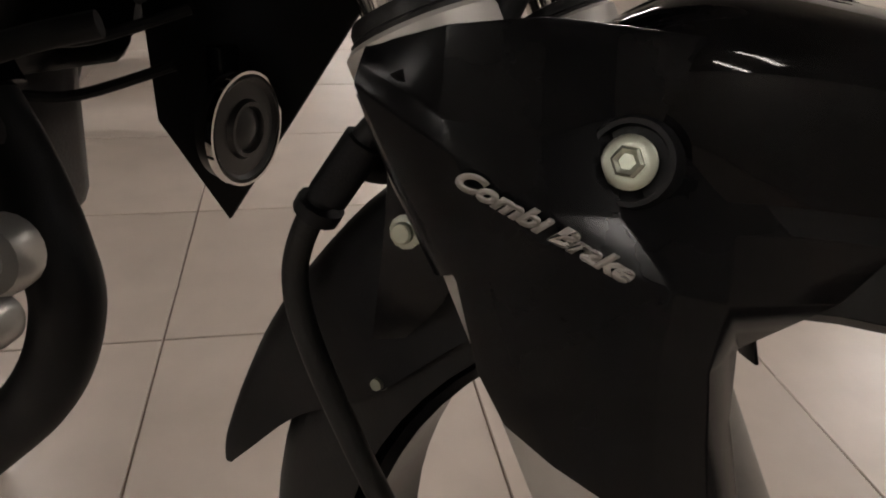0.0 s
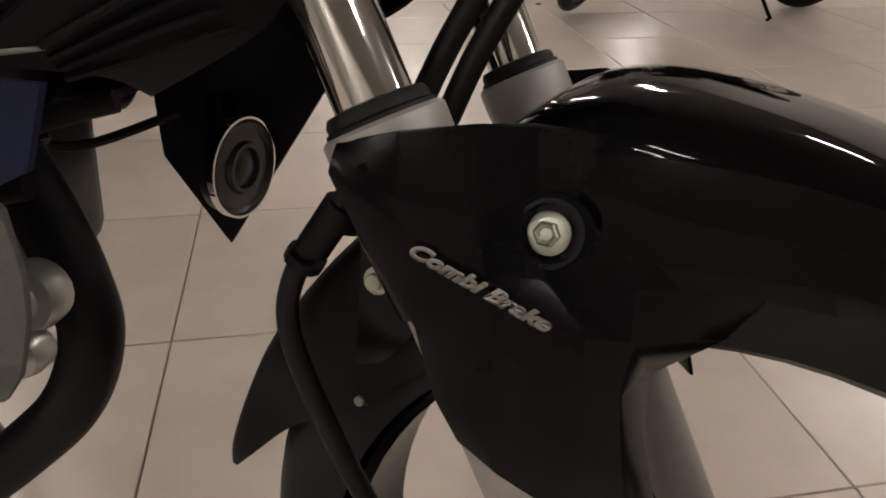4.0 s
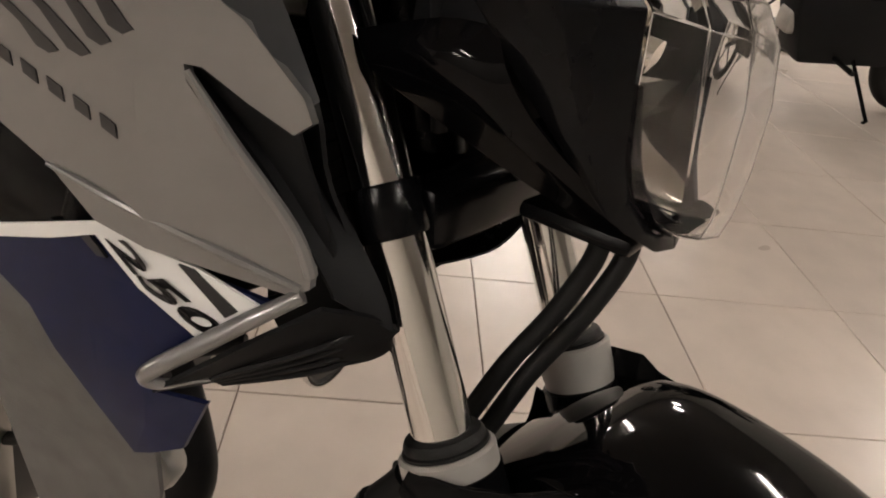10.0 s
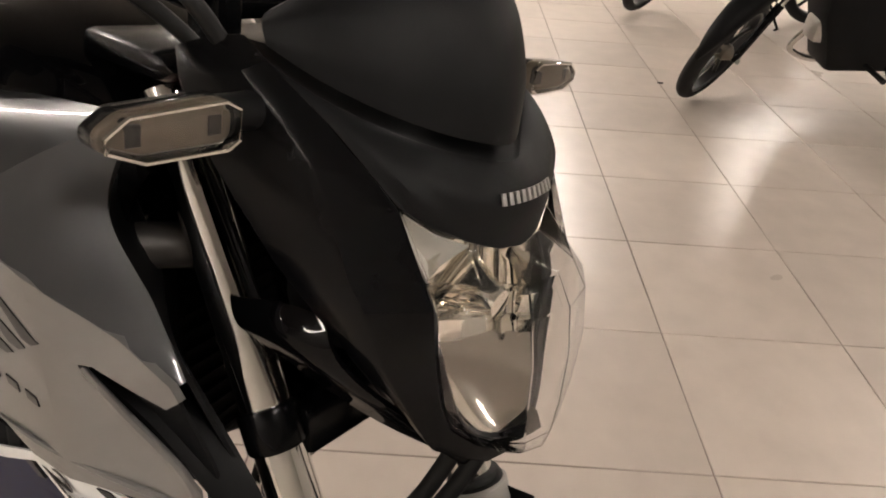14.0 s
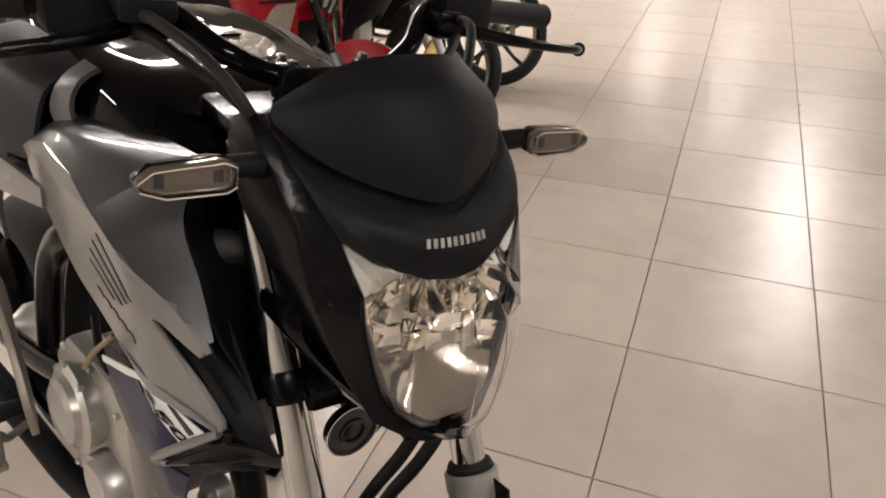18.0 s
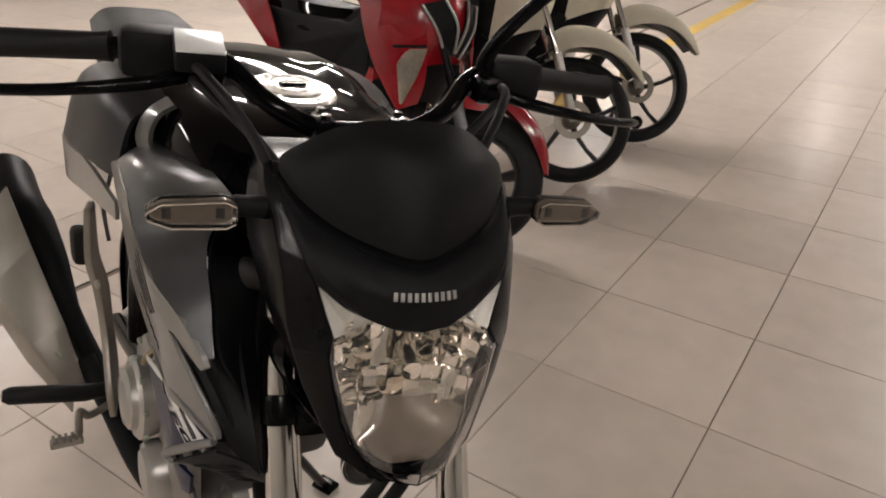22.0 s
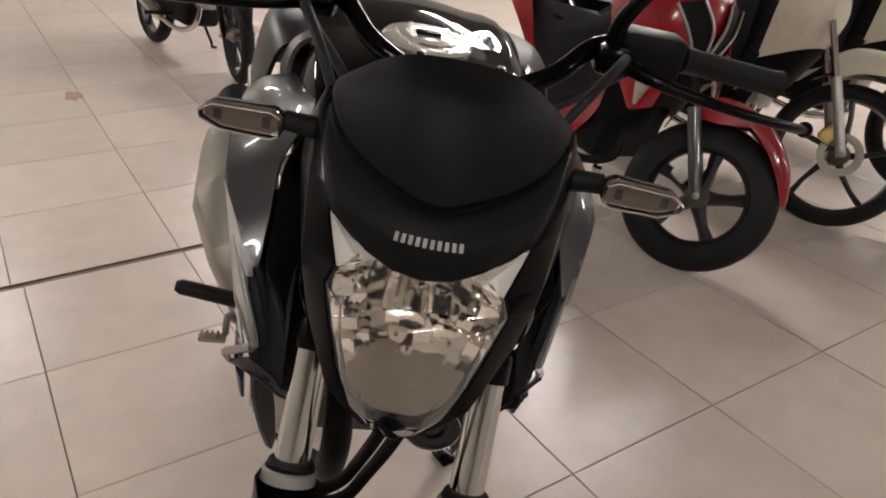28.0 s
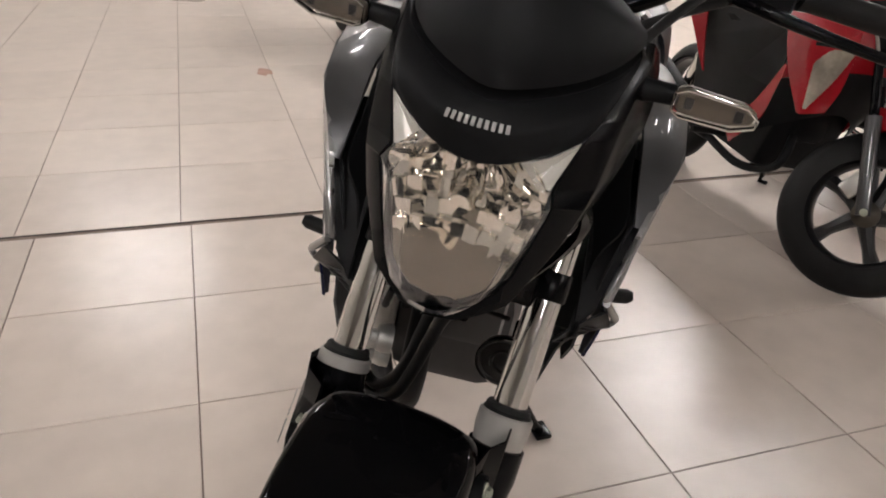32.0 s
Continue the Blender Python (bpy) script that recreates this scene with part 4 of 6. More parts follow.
    bm = sheet([[(x, s * y, z) for x, y, z in r] for r in (((-0.182, 0.139, 1.013), (-0.25, 0.09, 0.99)), ((-0.186, 0.162, 0.957), (-0.25, 0.09, 0.95)), ((-0.150, 0.167, 0.908), (-0.21, 0.10, 0.90)), ((-0.114, 0.170, 0.868), (-0.19, 0.11, 0.84)), ((-0.110, 0.150, 0.82), (-0.165, 0.11, 0.78)), ((-0.068, 0.138, 0.748), (-0.15, 0.11, 0.70)))], 6, 20, 0.003)
    rear("inner_cover", bm, MATT, "", sh)
    # maker's wing as plain bars
    for a, b, d in (((-0.234, 0.940), (-0.180, 0.892), 0.007), ((-0.250, 0.926), (-0.193, 0.884), 0.0065), ((-0.264, 0.912), (-0.206, 0.876), 0.006), ((-0.272, 0.897), (-0.226, 0.873), 0.0055)):
        poly = [(a[0], a[1] - d * 0.3), (a[0] + d * 0.4, a[1] + d * 0.4), (b[0] - 0.004, b[1] + d * 0.55), (b[0], b[1]), (b[0] - 0.006, b[1] - d * 0.45), (b[0] - 0.014, b[1] - d * 0.1), ((a[0] + b[0]) / 2, (a[1] + b[1]) / 2 - d * 0.55)]
        rear("wing_bar", skin(poly, lambda x, z: wide(x, z) + 0.0008, s, 0.002), BLACKD, "black bar of the wing mark", sh)
    for k in range(5):
        x = -0.268 + k * 0.0160
        z = 0.8690 - k * 0.0052
        rear("mark_bar", skin([(x, z), (x + 0.0092, z - 0.0035), (x + 0.0098, z - 0.0105), (x + 0.0006, z - 0.007)], lambda x, z: wide(x, z) + 0.0008, s, 0.002), BLACKD, "", sh)
    place = lambda x, y, z, s=s: V((x, s * (wide(x, z) - 0.0012), z))
    if s < 0:
        placed_text("250", (-0.2105, 0, 0.7775), (0.0600, 0, -0.0425), (0.0140, 0, 0.0040), place, BLACKD, sh, "side_lettering", "black numerals on the white decal", bold=0.032)
    else:
        placed_text("250", (-0.1505, 0, 0.7350), (-0.0600, 0, 0.0425), (0.0140, 0, 0.0040), place, BLACKD, sh, "side_lettering", "black numerals on the white decal", bold=0.032)

# tank and cap
TANK = [[(-0.20, 0, 0.985), (-0.20, -0.06, 0.985), (-0.20, -0.115, 0.965), (-0.20, -0.14, 0.92)],
        [(-0.25, 0, 1.035), (-0.25, -0.07, 1.032), (-0.26, -0.130, 1.010), (-0.27, -0.155, 0.93)],
        [(-0.33, 0, 1.062), (-0.33, -0.075, 1.056), (-0.34, -0.145, 1.030), (-0.36, -0.165, 0.93)],
        [(-0.45, 0, 1.068), (-0.45, -0.080, 1.062), (-0.45, -0.150, 1.044), (-0.46, -0.180, 0.92)],
        [(-0.58, 0, 1.085), (-0.58, -0.085, 1.078), (-0.58, -0.155, 1.056), (-0.58, -0.190, 0.90)],
        [(-0.72, 0, 1.070), (-0.72, -0.08, 1.062), (-0.72, -0.150, 1.036), (-0.72, -0.180, 0.86)],
        [(-0.84, 0, 0.99), (-0.84, -0.07, 0.98), (-0.84, -0.13, 0.96), (-0.84, -0.15, 0.86)]]
tank = rear("fuel_tank", sheet(both(TANK[3:]), 32, 26, 0.004), GLOSS, "black fuel tank with dark grey sides")
rear("tank_cover", sheet(both(TANK[:4]), 32, 22, 0.004), GLOSS, "gloss black cover round the filler", tank)
for s in (-1, 1):
    bm = sheet([[(x, s * y, z) for x, y, z in r] for r in (((-0.440, 0.145, 1.045), (-0.445, 0.190, 1.018), (-0.440, 0.212, 0.945)), ((-0.52, 0.150, 1.062), (-0.54, 0.210, 1.034), (-0.54, 0.230, 0.938)), ((-0.64, 0.150, 1.060), (-0.66, 0.216, 1.030), (-0.69, 0.242, 0.924)), ((-0.80, 0.130, 1.010), (-0.82, 0.198, 0.985), (-0.84, 0.228, 0.895)), ((-0.93, 0.110, 0.930), (-0.95, 0.170, 0.915), (-0.97, 0.198, 0.865)))], 12, 18, 0.006)
    rear("tank_side", bm, TANKP, "dark grey metallic tank side", tank)
    bm = sheet([[(x, s * y, z) for x, y, z in r] for r in (((-0.395, 0.2200, 0.930), (-0.400, 0.2190, 0.905)), ((-0.54, 0.2330, 0.936), (-0.545, 0.2330, 0.885)), ((-0.69, 0.2460, 0.923), (-0.695, 0.2440, 0.862)), ((-0.84, 0.2260, 0.894), (-0.85, 0.2220, 0.835)))], 6, 24, 0.005)
    rear("knee_strip", bm, SILVERP, "silver edge strip beneath the tank", tank)
for s in (-1, 1):
    bm = sheet([[(x, s * y, z) for x, y, z in r] for r in (((-0.398, 0.147, 1.052), (-0.425, 0.150, 1.056)), ((-0.406, 0.163, 1.040), (-0.434, 0.168, 1.041)), ((-0.412, 0.173, 1.020), (-0.442, 0.180, 1.022)), ((-0.410, 0.176, 1.000), (-0.442, 0.186, 1.000)), ((-0.395, 0.172, 0.985), (-0.430, 0.184, 0.983)))], 6, 18, 0.006)
    rear("tank_strip", bm, SILVERP, "silver strip along the tank's front edge", tank)
bm = bmesh.new()
n = V((0.10, 0, 1)).normalized()
lathe(bm, [(0.056, -0.012), (0.060, 0.0), (0.060, 0.006), (0.056, 0.010), (0.045, 0.0105), (0.044, 0.009), (0.041, 0.009), (0.040, 0.013), (0.030, 0.0145), (0.029, 0.0125), (0.026, 0.0125), (0.025, 0.015)], n, (-0.396, 0, 1.066), 48)
cap = rear("fuel_cap", bm, POLISH, "polished round fuel filler cap", tank)
bm = bmesh.new()
box(bm, (-0.394, 0, 1.0825), (0.018, 0.034, 0.003), 0.001)
rear("key_cover", bm, SATIN, "", cap)
for k in range(6):
    a = k * math.pi / 3 + 0.4
    bm = bmesh.new()
    lathe(bm, [(0.003, 0), (0.003, 0.003), (0.0015, 0.003)], n, V((-0.396, 0, 1.066)) + V((0.050 * math.cos(a), 0.050 * math.sin(a), 0.0095 - 0.1 * 0.05 * math.cos(a))), 10)
    rear("cap_screw", bm, POLISH, "", cap)
bm = sheet(both([[(-0.68, 0, 0.925), (-0.68, -0.07, 0.92), (-0.68, -0.12, 0.89)], [(-0.80, 0, 0.86), (-0.80, -0.09, 0.855), (-0.80, -0.145, 0.82)], [(-1.00, 0, 0.865), (-1.00, -0.085, 0.86), (-1.00, -0.13, 0.825)], [(-1.10, 0, 0.985), (-1.10, -0.09, 0.980), (-1.12, -0.135, 0.945)], [(-1.40, 0, 1.020), (-1.40, -0.075, 1.015), (-1.40, -0.11, 0.985)]]), 20, 26, 0.05)
rear("seat", bm, RUBBER, "black stitched seat")
for s in (-1, 1):
    bm = sheet([[(x, s * y, z) for x, y, z in r] for r in (((-0.62, 0.19, 0.90), (-0.66, 0.20, 0.82), (-0.70, 0.19, 0.74)), ((-0.85, 0.17, 0.86), (-0.88, 0.18, 0.80), (-0.90, 0.17, 0.74)), ((-1.15, 0.13, 0.93), (-1.15, 0.14, 0.88), (-1.15, 0.12, 0.82)), ((-1.45, 0.06, 0.99), (-1.45, 0.07, 0.95), (-1.45, 0.05, 0.92)))], 10, 20, 0.006)
    rear("tail_panel", bm, GREYP, "grey metallic tail panel")

# steering lock barrel
bm = bmesh.new()
lathe(bm, [(0.012, -0.026), (0.0165, -0.025), (0.0172, -0.012), (0.0165, -0.010), (0.0165, 0.024), (0.014, 0.026)], (0.75, 0.66, 0.01), (-0.190, -0.104, 0.914), 24)
rear("lock_barrel", bm, material("dull_grey_alloy", (0.075, 0.072, 0.069), 0.42, 0.5, vary=0.15), "dull grey metal lock barrel")

# radiator, frame, engine
GOLDISH = material("tan_hose", (0.30, 0.22, 0.12), 0.4, vary=0.15)
bm = bmesh.new()
box(bm, (-0.205, 0, 0.82), (0.030, 0.20, 0.22), 0.006)
CORE = material("radiator_black", (0.0016, 0.0016, 0.0018), 0.6, vary=0.2, spec=0.03)
radiator = rear("radiator", bm, CORE, "black radiator")
for k in range(13):
    bm = bmesh.new()
    box(bm, (-0.188, 0, 0.722 + k * 0.0163), (0.004, 0.19, 0.004), 0)
    rear("radiator_fin", bm, CORE, "", radiator)
bm = bmesh.new()
box(bm, (-0.200, -0.100, 0.212), (0.003, 0.030, 0.018), 0.001)
front("label_plate", bm, material("grey_plate", (0.035, 0.034, 0.033), 0.5, vary=0.1), "grey plastic plate")
for s in (-1, 1):
    bm = bmesh.new()
    tube(bm, [(-0.245, s * 0.03, 0.90), (-0.30, s * 0.10, 0.80), (-0.33, s * 0.12, 0.68), (-0.40, s * 0.12, 0.62)], 0.017, 12, 30)
    rear("frame_tube", bm, SATIN, "black frame tube")
    bm = bmesh.new()
    tube(bm, [(-0.23, s * 0.04, 0.93), (-0.42, s * 0.15, 0.86), (-0.66, s * 0.14, 0.72), (-0.78, s * 0.13, 0.50)], 0.022, 12, 24)
    rear("frame_rail", bm, SATIN, "")
bm = bmesh.new()
cyl(bm, (-0.185, 0, 1.00), (-0.115, 0, 0.80), 0.032)
rear("steering_head", bm, SATIN)
bm = bmesh.new()
box(bm, (-0.37, 0, 0.70), (0.16, 0.19, 0.15), 0.02, Euler((0, radians(12), 0)).to_matrix())
engine = rear("cylinder_head", bm, SATIN, "black cylinder head")
bm = bmesh.new()
box(bm, (-0.40, 0, 0.58), (0.13, 0.15, 0.16), 0.02)
box(bm, (-0.63, 0, 0.40), (0.26, 0.24, 0.24), 0.05)
rear("crankcase", bm, material("dark_engine_paint", (0.030, 0.030, 0.031), 0.4, 0.2, vary=0.15, bump=0.1, bump_scale=400), "dark painted crankcase", engine)
bm = bmesh.new()
lathe(bm, [(0.062, 0.0), (0.068, 0.020), (0.068, 0.028), (0.060, 0.034), (0.057, 0.030), (0.052, 0.032), (0.049, 0.042), (0.039, 0.048), (0.037, 0.045), (0.016, 0.047)], (0, -1, 0.05), (-0.525, -0.155, 0.540), 40)
cover = rear("clutch_cover", bm, CASE, "cast alloy engine cover", engine)
bm = bmesh.new()
lathe(bm, [(0.052, 0.0), (0.055, 0.03), (0.050, 0.042), (0.044, 0.040), (0.040, 0.048), (0.020, 0.051)], (0, -1, 0.0), (-0.455, -0.140, 0.44), 40)
rear("engine_side_cover", bm, CASE, "", engine)
for k in range(8):
    a = k * math.pi / 4 + 0.2
    bm = bmesh.new()
    lathe(bm, [(0.006, 0), (0.006, 0.006), (0.004, 0.008)], (0, -1, 0.05), (-0.525 + 0.067 * math.cos(a), -0.176, 0.540 + 0.067 * math.sin(a)), 6)
    rear("cover_bolt", bm, ZINC, "", cover)
bm = bmesh.new()
tube(bm, [(-0.345, -0.10, 0.66), (-0.39, -0.14, 0.645), (-0.44, -0.16, 0.655), (-0.52, -0.14, 0.68)], 0.006, 8, 16)
rear("breather_hose", bm, RUBBER, "")
bm = bmesh.new()
tube(bm, [(-0.36, -0.045, 0.670), (-0.320, -0.05, 0.620), (-0.292, -0.05, 0.575), (-0.272, -0.05, 0.525), (-0.265, -0.05, 0.480), (-0.285, -0.052, 0.425), (-0.327, -0.055, 0.377), (-0.40, -0.07, 0.315), (-0.50, -0.11, 0.27), (-0.66, -0.155, 0.285), (-0.78, -0.19, 0.36), (-0.85, -0.22, 0.42)], 0.0225, 18, 70)
rear("exhaust_pipe", bm, MATT, "matt black exhaust header pipe")
for c, d, r in (((-0.365, -0.045, 0.676), (0.6, 0, -0.7), 0.032), ((-0.314, -0.048, 0.612), (0.5, 0, -0.8), 0.027)):
    bm = bmesh.new()
    lathe(bm, [(r * 0.8, -0.008), (r, -0.007), (r, 0.007), (r * 0.8, 0.008)], d, c, 20)
    rear("exhaust_flange", bm, SATIN, "")

bm = bmesh.new()
box(bm, (-0.405, 0.010, 0.540), (0.05, 0.085, 0.085), 0.010)
rear("engine_front", bm, SATIN, "black cast engine front", engine)
for k in range(3):
    bm = bmesh.new()
    box(bm, (-0.377, 0.010, 0.514 + 0.026 * k), (0.016, 0.092, 0.008), 0.002)
    rear("cooling_rib", bm, SATIN, "", engine)
bm = bmesh.new()
prism(bm, [(-0.40, 0.60), (-0.43, 0.62), (-0.60, 0.615), (-0.66, 0.56), (-0.65, 0.40), (-0.58, 0.33), (-0.44, 0.34), (-0.395, 0.40)], "y", -0.158, -0.110, 0.012)
rear("engine_case", bm, CASE, "cast alloy engine side case", engine)
for x, z in ((-0.415, 0.585), (-0.50, 0.612), (-0.60, 0.600), (-0.645, 0.50), (-0.61, 0.37), (-0.50, 0.350), (-0.41, 0.375)):
    bm = bmesh.new()
    lathe(bm, [(0.0055, 0), (0.0055, 0.006), (0.0035, 0.008)], (0, -1, 0), (x, -0.157, z), 6)
    rear("case_bolt", bm, ZINC, "", engine)
for x, z, r in ((-0.262, 0.535, 0.022), (-0.275, 0.492, 0.016)):
    bm = bmesh.new()
    lathe(bm, [(r, 0), (r * 1.05, 0.012), (r * 0.9, 0.022), (r * 0.55, 0.024), (r * 0.5, 0.032), (r * 0.3, 0.034)], (0.2, -1, 0.1), (x, -0.092, z), 20)
    rear("oil_line_union", bm, CASE, "bright alloy union on the engine front", engine)
# brackets, hoses and bolts on the front of the engine
for pts, r in ((((-0.36, -0.11, 0.60), (-0.30, -0.12, 0.615), (-0.245, -0.10, 0.645), (-0.20, -0.08, 0.66)), 0.007), (((-0.40, -0.10, 0.56), (-0.33, -0.10, 0.585), (-0.27, -0.08, 0.60)), 0.009), (((-0.44, -0.13, 0.63), (-0.38, -0.14, 0.66), (-0.31, -0.13, 0.69), (-0.24, -0.11, 0.70)), 0.008), (((-0.42, -0.12, 0.50), (-0.36, -0.12, 0.53), (-0.33, -0.11, 0.58)), 0.006)):
    bm = bmesh.new()
    tube(bm, pts, r, 10, 18)
    rear("engine_hose", bm, RUBBER, "black rubber engine hose")
for x, y, z in ((-0.335, -0.115, 0.60), (-0.385, -0.118, 0.64), (-0.30, -0.11, 0.655), (-0.43, -0.125, 0.60), (-0.36, -0.11, 0.545)):
    bm = bmesh.new()
    lathe(bm, [(0.011, 0), (0.011, 0.003), (0.0065, 0.004), (0.0065, 0.011), (0.004, 0.012)], (0.2, -1, 0.2), (x, y, z), 8)
    rear("engine_bolt", bm, ZINC, "zinc-plated hexagon bolt")
bm = bmesh.new()
prism(bm, [(-0.33, 0.735), (-0.235, 0.720), (-0.30, 0.655), (-0.345, 0.665)], "y", -0.135, -0.125, 0.003)
rear("engine_hanger", bm, SATIN, "black engine hanger plate")
bm = bmesh.new()
tube(bm, [(-0.47, -0.16, 0.66), (-0.44, -0.185, 0.66), (-0.42, -0.18, 0.69), (-0.40, -0.16, 0.72)], 0.0035, 8, 14)
rear("fuel_hose", bm, GOLDISH, "tan rubber hose")

# horn and its plate
bm = bmesh.new()
prism(bm, [(-0.252, 0.489), (-0.315, 0.565), (-0.33, 0.72), (-0.06, 0.760), (-0.064, 0.742), (-0.110, 0.702), (-0.141, 0.666)], "y", 0.124, 0.128, 0.001)
rear("horn_plate", bm, MATT, "black horn plate")
bm = bmesh.new()
n = V((0.99, -0.13, -0.02)).normalized()
c0 = V((-0.216, 0.076, 0.580))
lathe(bm, [(0.030, -0.012), (0.038, -0.006), (0.0405, 0.004), (0.0405, 0.008), (0.037, 0.010), (0.034, 0.007), (0.022, 0.008), (0.020, 0.012), (0.017, 0.012), (0.0155, 0.008), (0.010, 0.010), (0.006, 0.012)], n, c0, 40)
# Horn steel is darkened all over to stand in for shade.
horn = rear("horn", bm, material("horn_steel", (0.030, 0.029, 0.028), 0.35, 0.5, vary=0.2), "round steel horn with bright rim, darkened for shade")
bm = bmesh.new()
lathe(bm, [(0.0395, 0.005), (0.0415, 0.005), (0.0415, 0.0105), (0.0395, 0.0105)], n, c0, 40, close=True)
rear("horn_rim", bm, CHROME, "bright steel rim", horn)
bm = bmesh.new()
box(bm, c0 + V((-0.02, 0.018, 0.03)), (0.012, 0.03, 0.05), 0.003)
rear("horn_bracket", bm, SATIN, "", horn)
for a, b in (((-0.30, -0.02, 0.64), (-0.24, 0.06, 0.66)), ((-0.33, 0.0, 0.60), (-0.26, 0.07, 0.62))):
    bm = bmesh.new()
    tube(bm, [a, [(p + q) / 2 - 0.01 for p, q in zip(a, b)], b], 0.004, 8, 10)
    rear("wiring", bm, RUBBER, "")

# handlebar and controls
bm = bmesh.new()
tube(bm, [(-0.345, -0.375, 0.425), (-0.315, -0.24, 0.437), (-0.284, -0.155, 0.440), (-0.238, -0.105, 0.408), (-0.221, -0.055, 0.386), (-0.220, 0.0, 0.383), (-0.221, 0.055, 0.386), (-0.238, 0.105, 0.408), (-0.284, 0.155, 0.440), (-0.315, 0.24, 0.437), (-0.345, 0.375, 0.425)], 0.0112, 14, 80)
bar = front("handlebar", bm, GLOSS, "black tubular handlebar")
bm = bmesh.new()
prism(bm, [(-0.268, 0.340), (-0.180, 0.340), (-0.160, 0.350), (-0.180, 0.360), (-0.268, 0.360)], "y", -0.12, 0.12, 0.008)
front("top_clamp", bm, SATIN, "black top fork clamp")
for s in (-1, 1):
    bm = bmesh.new()
    box(bm, (-0.220, s * 0.045, 0.380), (0.038, 0.024, 0.040), 0.006)
    front("bar_clamp", bm, SATIN, "", bar)
    for dx in (-0.013, 0.013):
        bm = bmesh.new()
        lathe(bm, [(0.0055, 0), (0.0055, 0.006), (0.003, 0.007)], (0, 0, 1), (-0.220 + dx, s * 0.045, 0.398), 8)
        front("clamp_bolt", bm, CHROME, "", bar)
    bm = bmesh.new()
    lathe(bm, [(0.010, 0), (0.0165, 0.002), (0.0150, 0.02), (0.0155, 0.128), (0.0172, 0.140), (0.012, 0.143)], V((-0.03, s * 0.135, -0.012)), (-0.318, s * 0.255, 0.436), 20)
    front("grip", bm, RUBBER, "black ribbed rubber grip", bar)
    bm = bmesh.new()
    box(bm, (-0.304, s * 0.213, 0.437), (0.052, 0.074, 0.052), 0.010)
    front("switch_housing", bm, MATT, "", bar)
    bm = bmesh.new()
    tube(bm, [(-0.262, s * 0.172, 0.428), (-0.234, s * 0.225, 0.420), (-0.230, s * 0.30, 0.410), (-0.252, s * 0.37, 0.400), (-0.284, s * 0.414, 0.392)], [0.009, 0.0075, 0.0062, 0.0058, 0.0055], 10, 24)
    lever = front("lever", bm, SATIN, "black control lever with ball end", bar)
    bm = bmesh.new()
    bmesh.ops.create_uvsphere(bm, u_segments=12, v_segments=8, radius=0.0098, matrix=Matrix.Translation((-0.289, s * 0.417, 0.391)))
    front("lever_ball", bm, SATIN, "", lever)
    bm = bmesh.new()
    box(bm, (-0.268, s * 0.166, 0.430), (0.046, 0.040, 0.032), 0.007)
    front("lever_bracket", bm, SATIN, "", bar)
# brake fluid reservoir with white lid on the right
bm = bmesh.new()
LEAN = Euler((0, radians(11), 0)).to_matrix()
box(bm, (-0.252, -0.172, 0.450), (0.058, 0.050, 0.022), 0.004, LEAN)
res = front("brake_reservoir", bm, MATT, "black brake fluid reservoir with white lid", bar)
bm = bmesh.new()
box(bm, V((-0.252, -0.172, 0.450)) + LEAN @ V((0, 0, 0.0125)), (0.056, 0.048, 0.003), 0.001, LEAN)
front("reservoir_lid", bm, WHITE, "white plate on the lid", res)
# left mirror stalk stub and cables
bm = bmesh.new()
tube(bm, [(-0.285, 0.166, 0.435), (-0.280, 0.168, 0.470), (-0.262, 0.190, 0.515), (-0.250, 0.245, 0.575)], [0.012, 0.010, 0.0085, 0.008], 10, 16)
front("mirror_stalk", bm, SATIN, "black mirror stalk", bar)
for pts in (((-0.262, -0.180, 0.435), (-0.20, -0.17, 0.440), (-0.13, -0.13, 0.40), (-0.10, -0.085, 0.30), (-0.085, -0.05, 0.16)),
            ((-0.280, -0.19, 0.425), (-0.21, -0.16, 0.415), (-0.155, -0.10, 0.36), (-0.13, -0.06, 0.26)),
            ((-0.262, 0.180, 0.435), (-0.20, 0.16, 0.435), (-0.14, 0.11, 0.38), (-0.12, 0.06, 0.28)),
            ((-0.280, 0.20, 0.425), (-0.21, 0.14, 0.405), (-0.16, 0.06, 0.36))):
    bm = bmesh.new()
    tube(bm, pts, 0.0055, 10, 30)
    front("control_cable", bm, RUBBER, "", bar)
bm = bmesh.new()
box(bm, (-0.120, 0, 0.392), (0.07, 0.13, 0.030), 0.010, Euler((0, radians(-30), 0)).to_matrix())
front("instrument_panel", bm, MATT, "black instrument panel")

# muffler, footpegs, rear wheel, stand
bm = bmesh.new()
ax = [V((-0.80, -0.190, 0.375)), V((-0.90, -0.225, 0.455)), V((-1.02, -0.262, 0.560)), V((-1.15, -0.300, 0.615)), V((-1.255, -0.312, 0.650))]
rows = []
for p, (u, w) in zip(spline(ax, 24), [(0.022 + 0.034 * min(1, max(0, k - 8) / 8), 0.024 + 0.044 * min(1, max(0, k - 8) / 8)) for k in range(25)]):
    rows.append([p + V((0.35 * w * math.sin(t) * 0, u * math.cos(t), w * math.sin(t))) for t in (2 * math.pi * k / 24 for k in range(24))])
vs = grid(bm, rows, close_u=True)
bm.faces.new(vs[0][::-1])
bm.faces.new(vs[-1])
muffler = rear("muffler", bm, MATT, "black muffler with brushed metal heat shield")
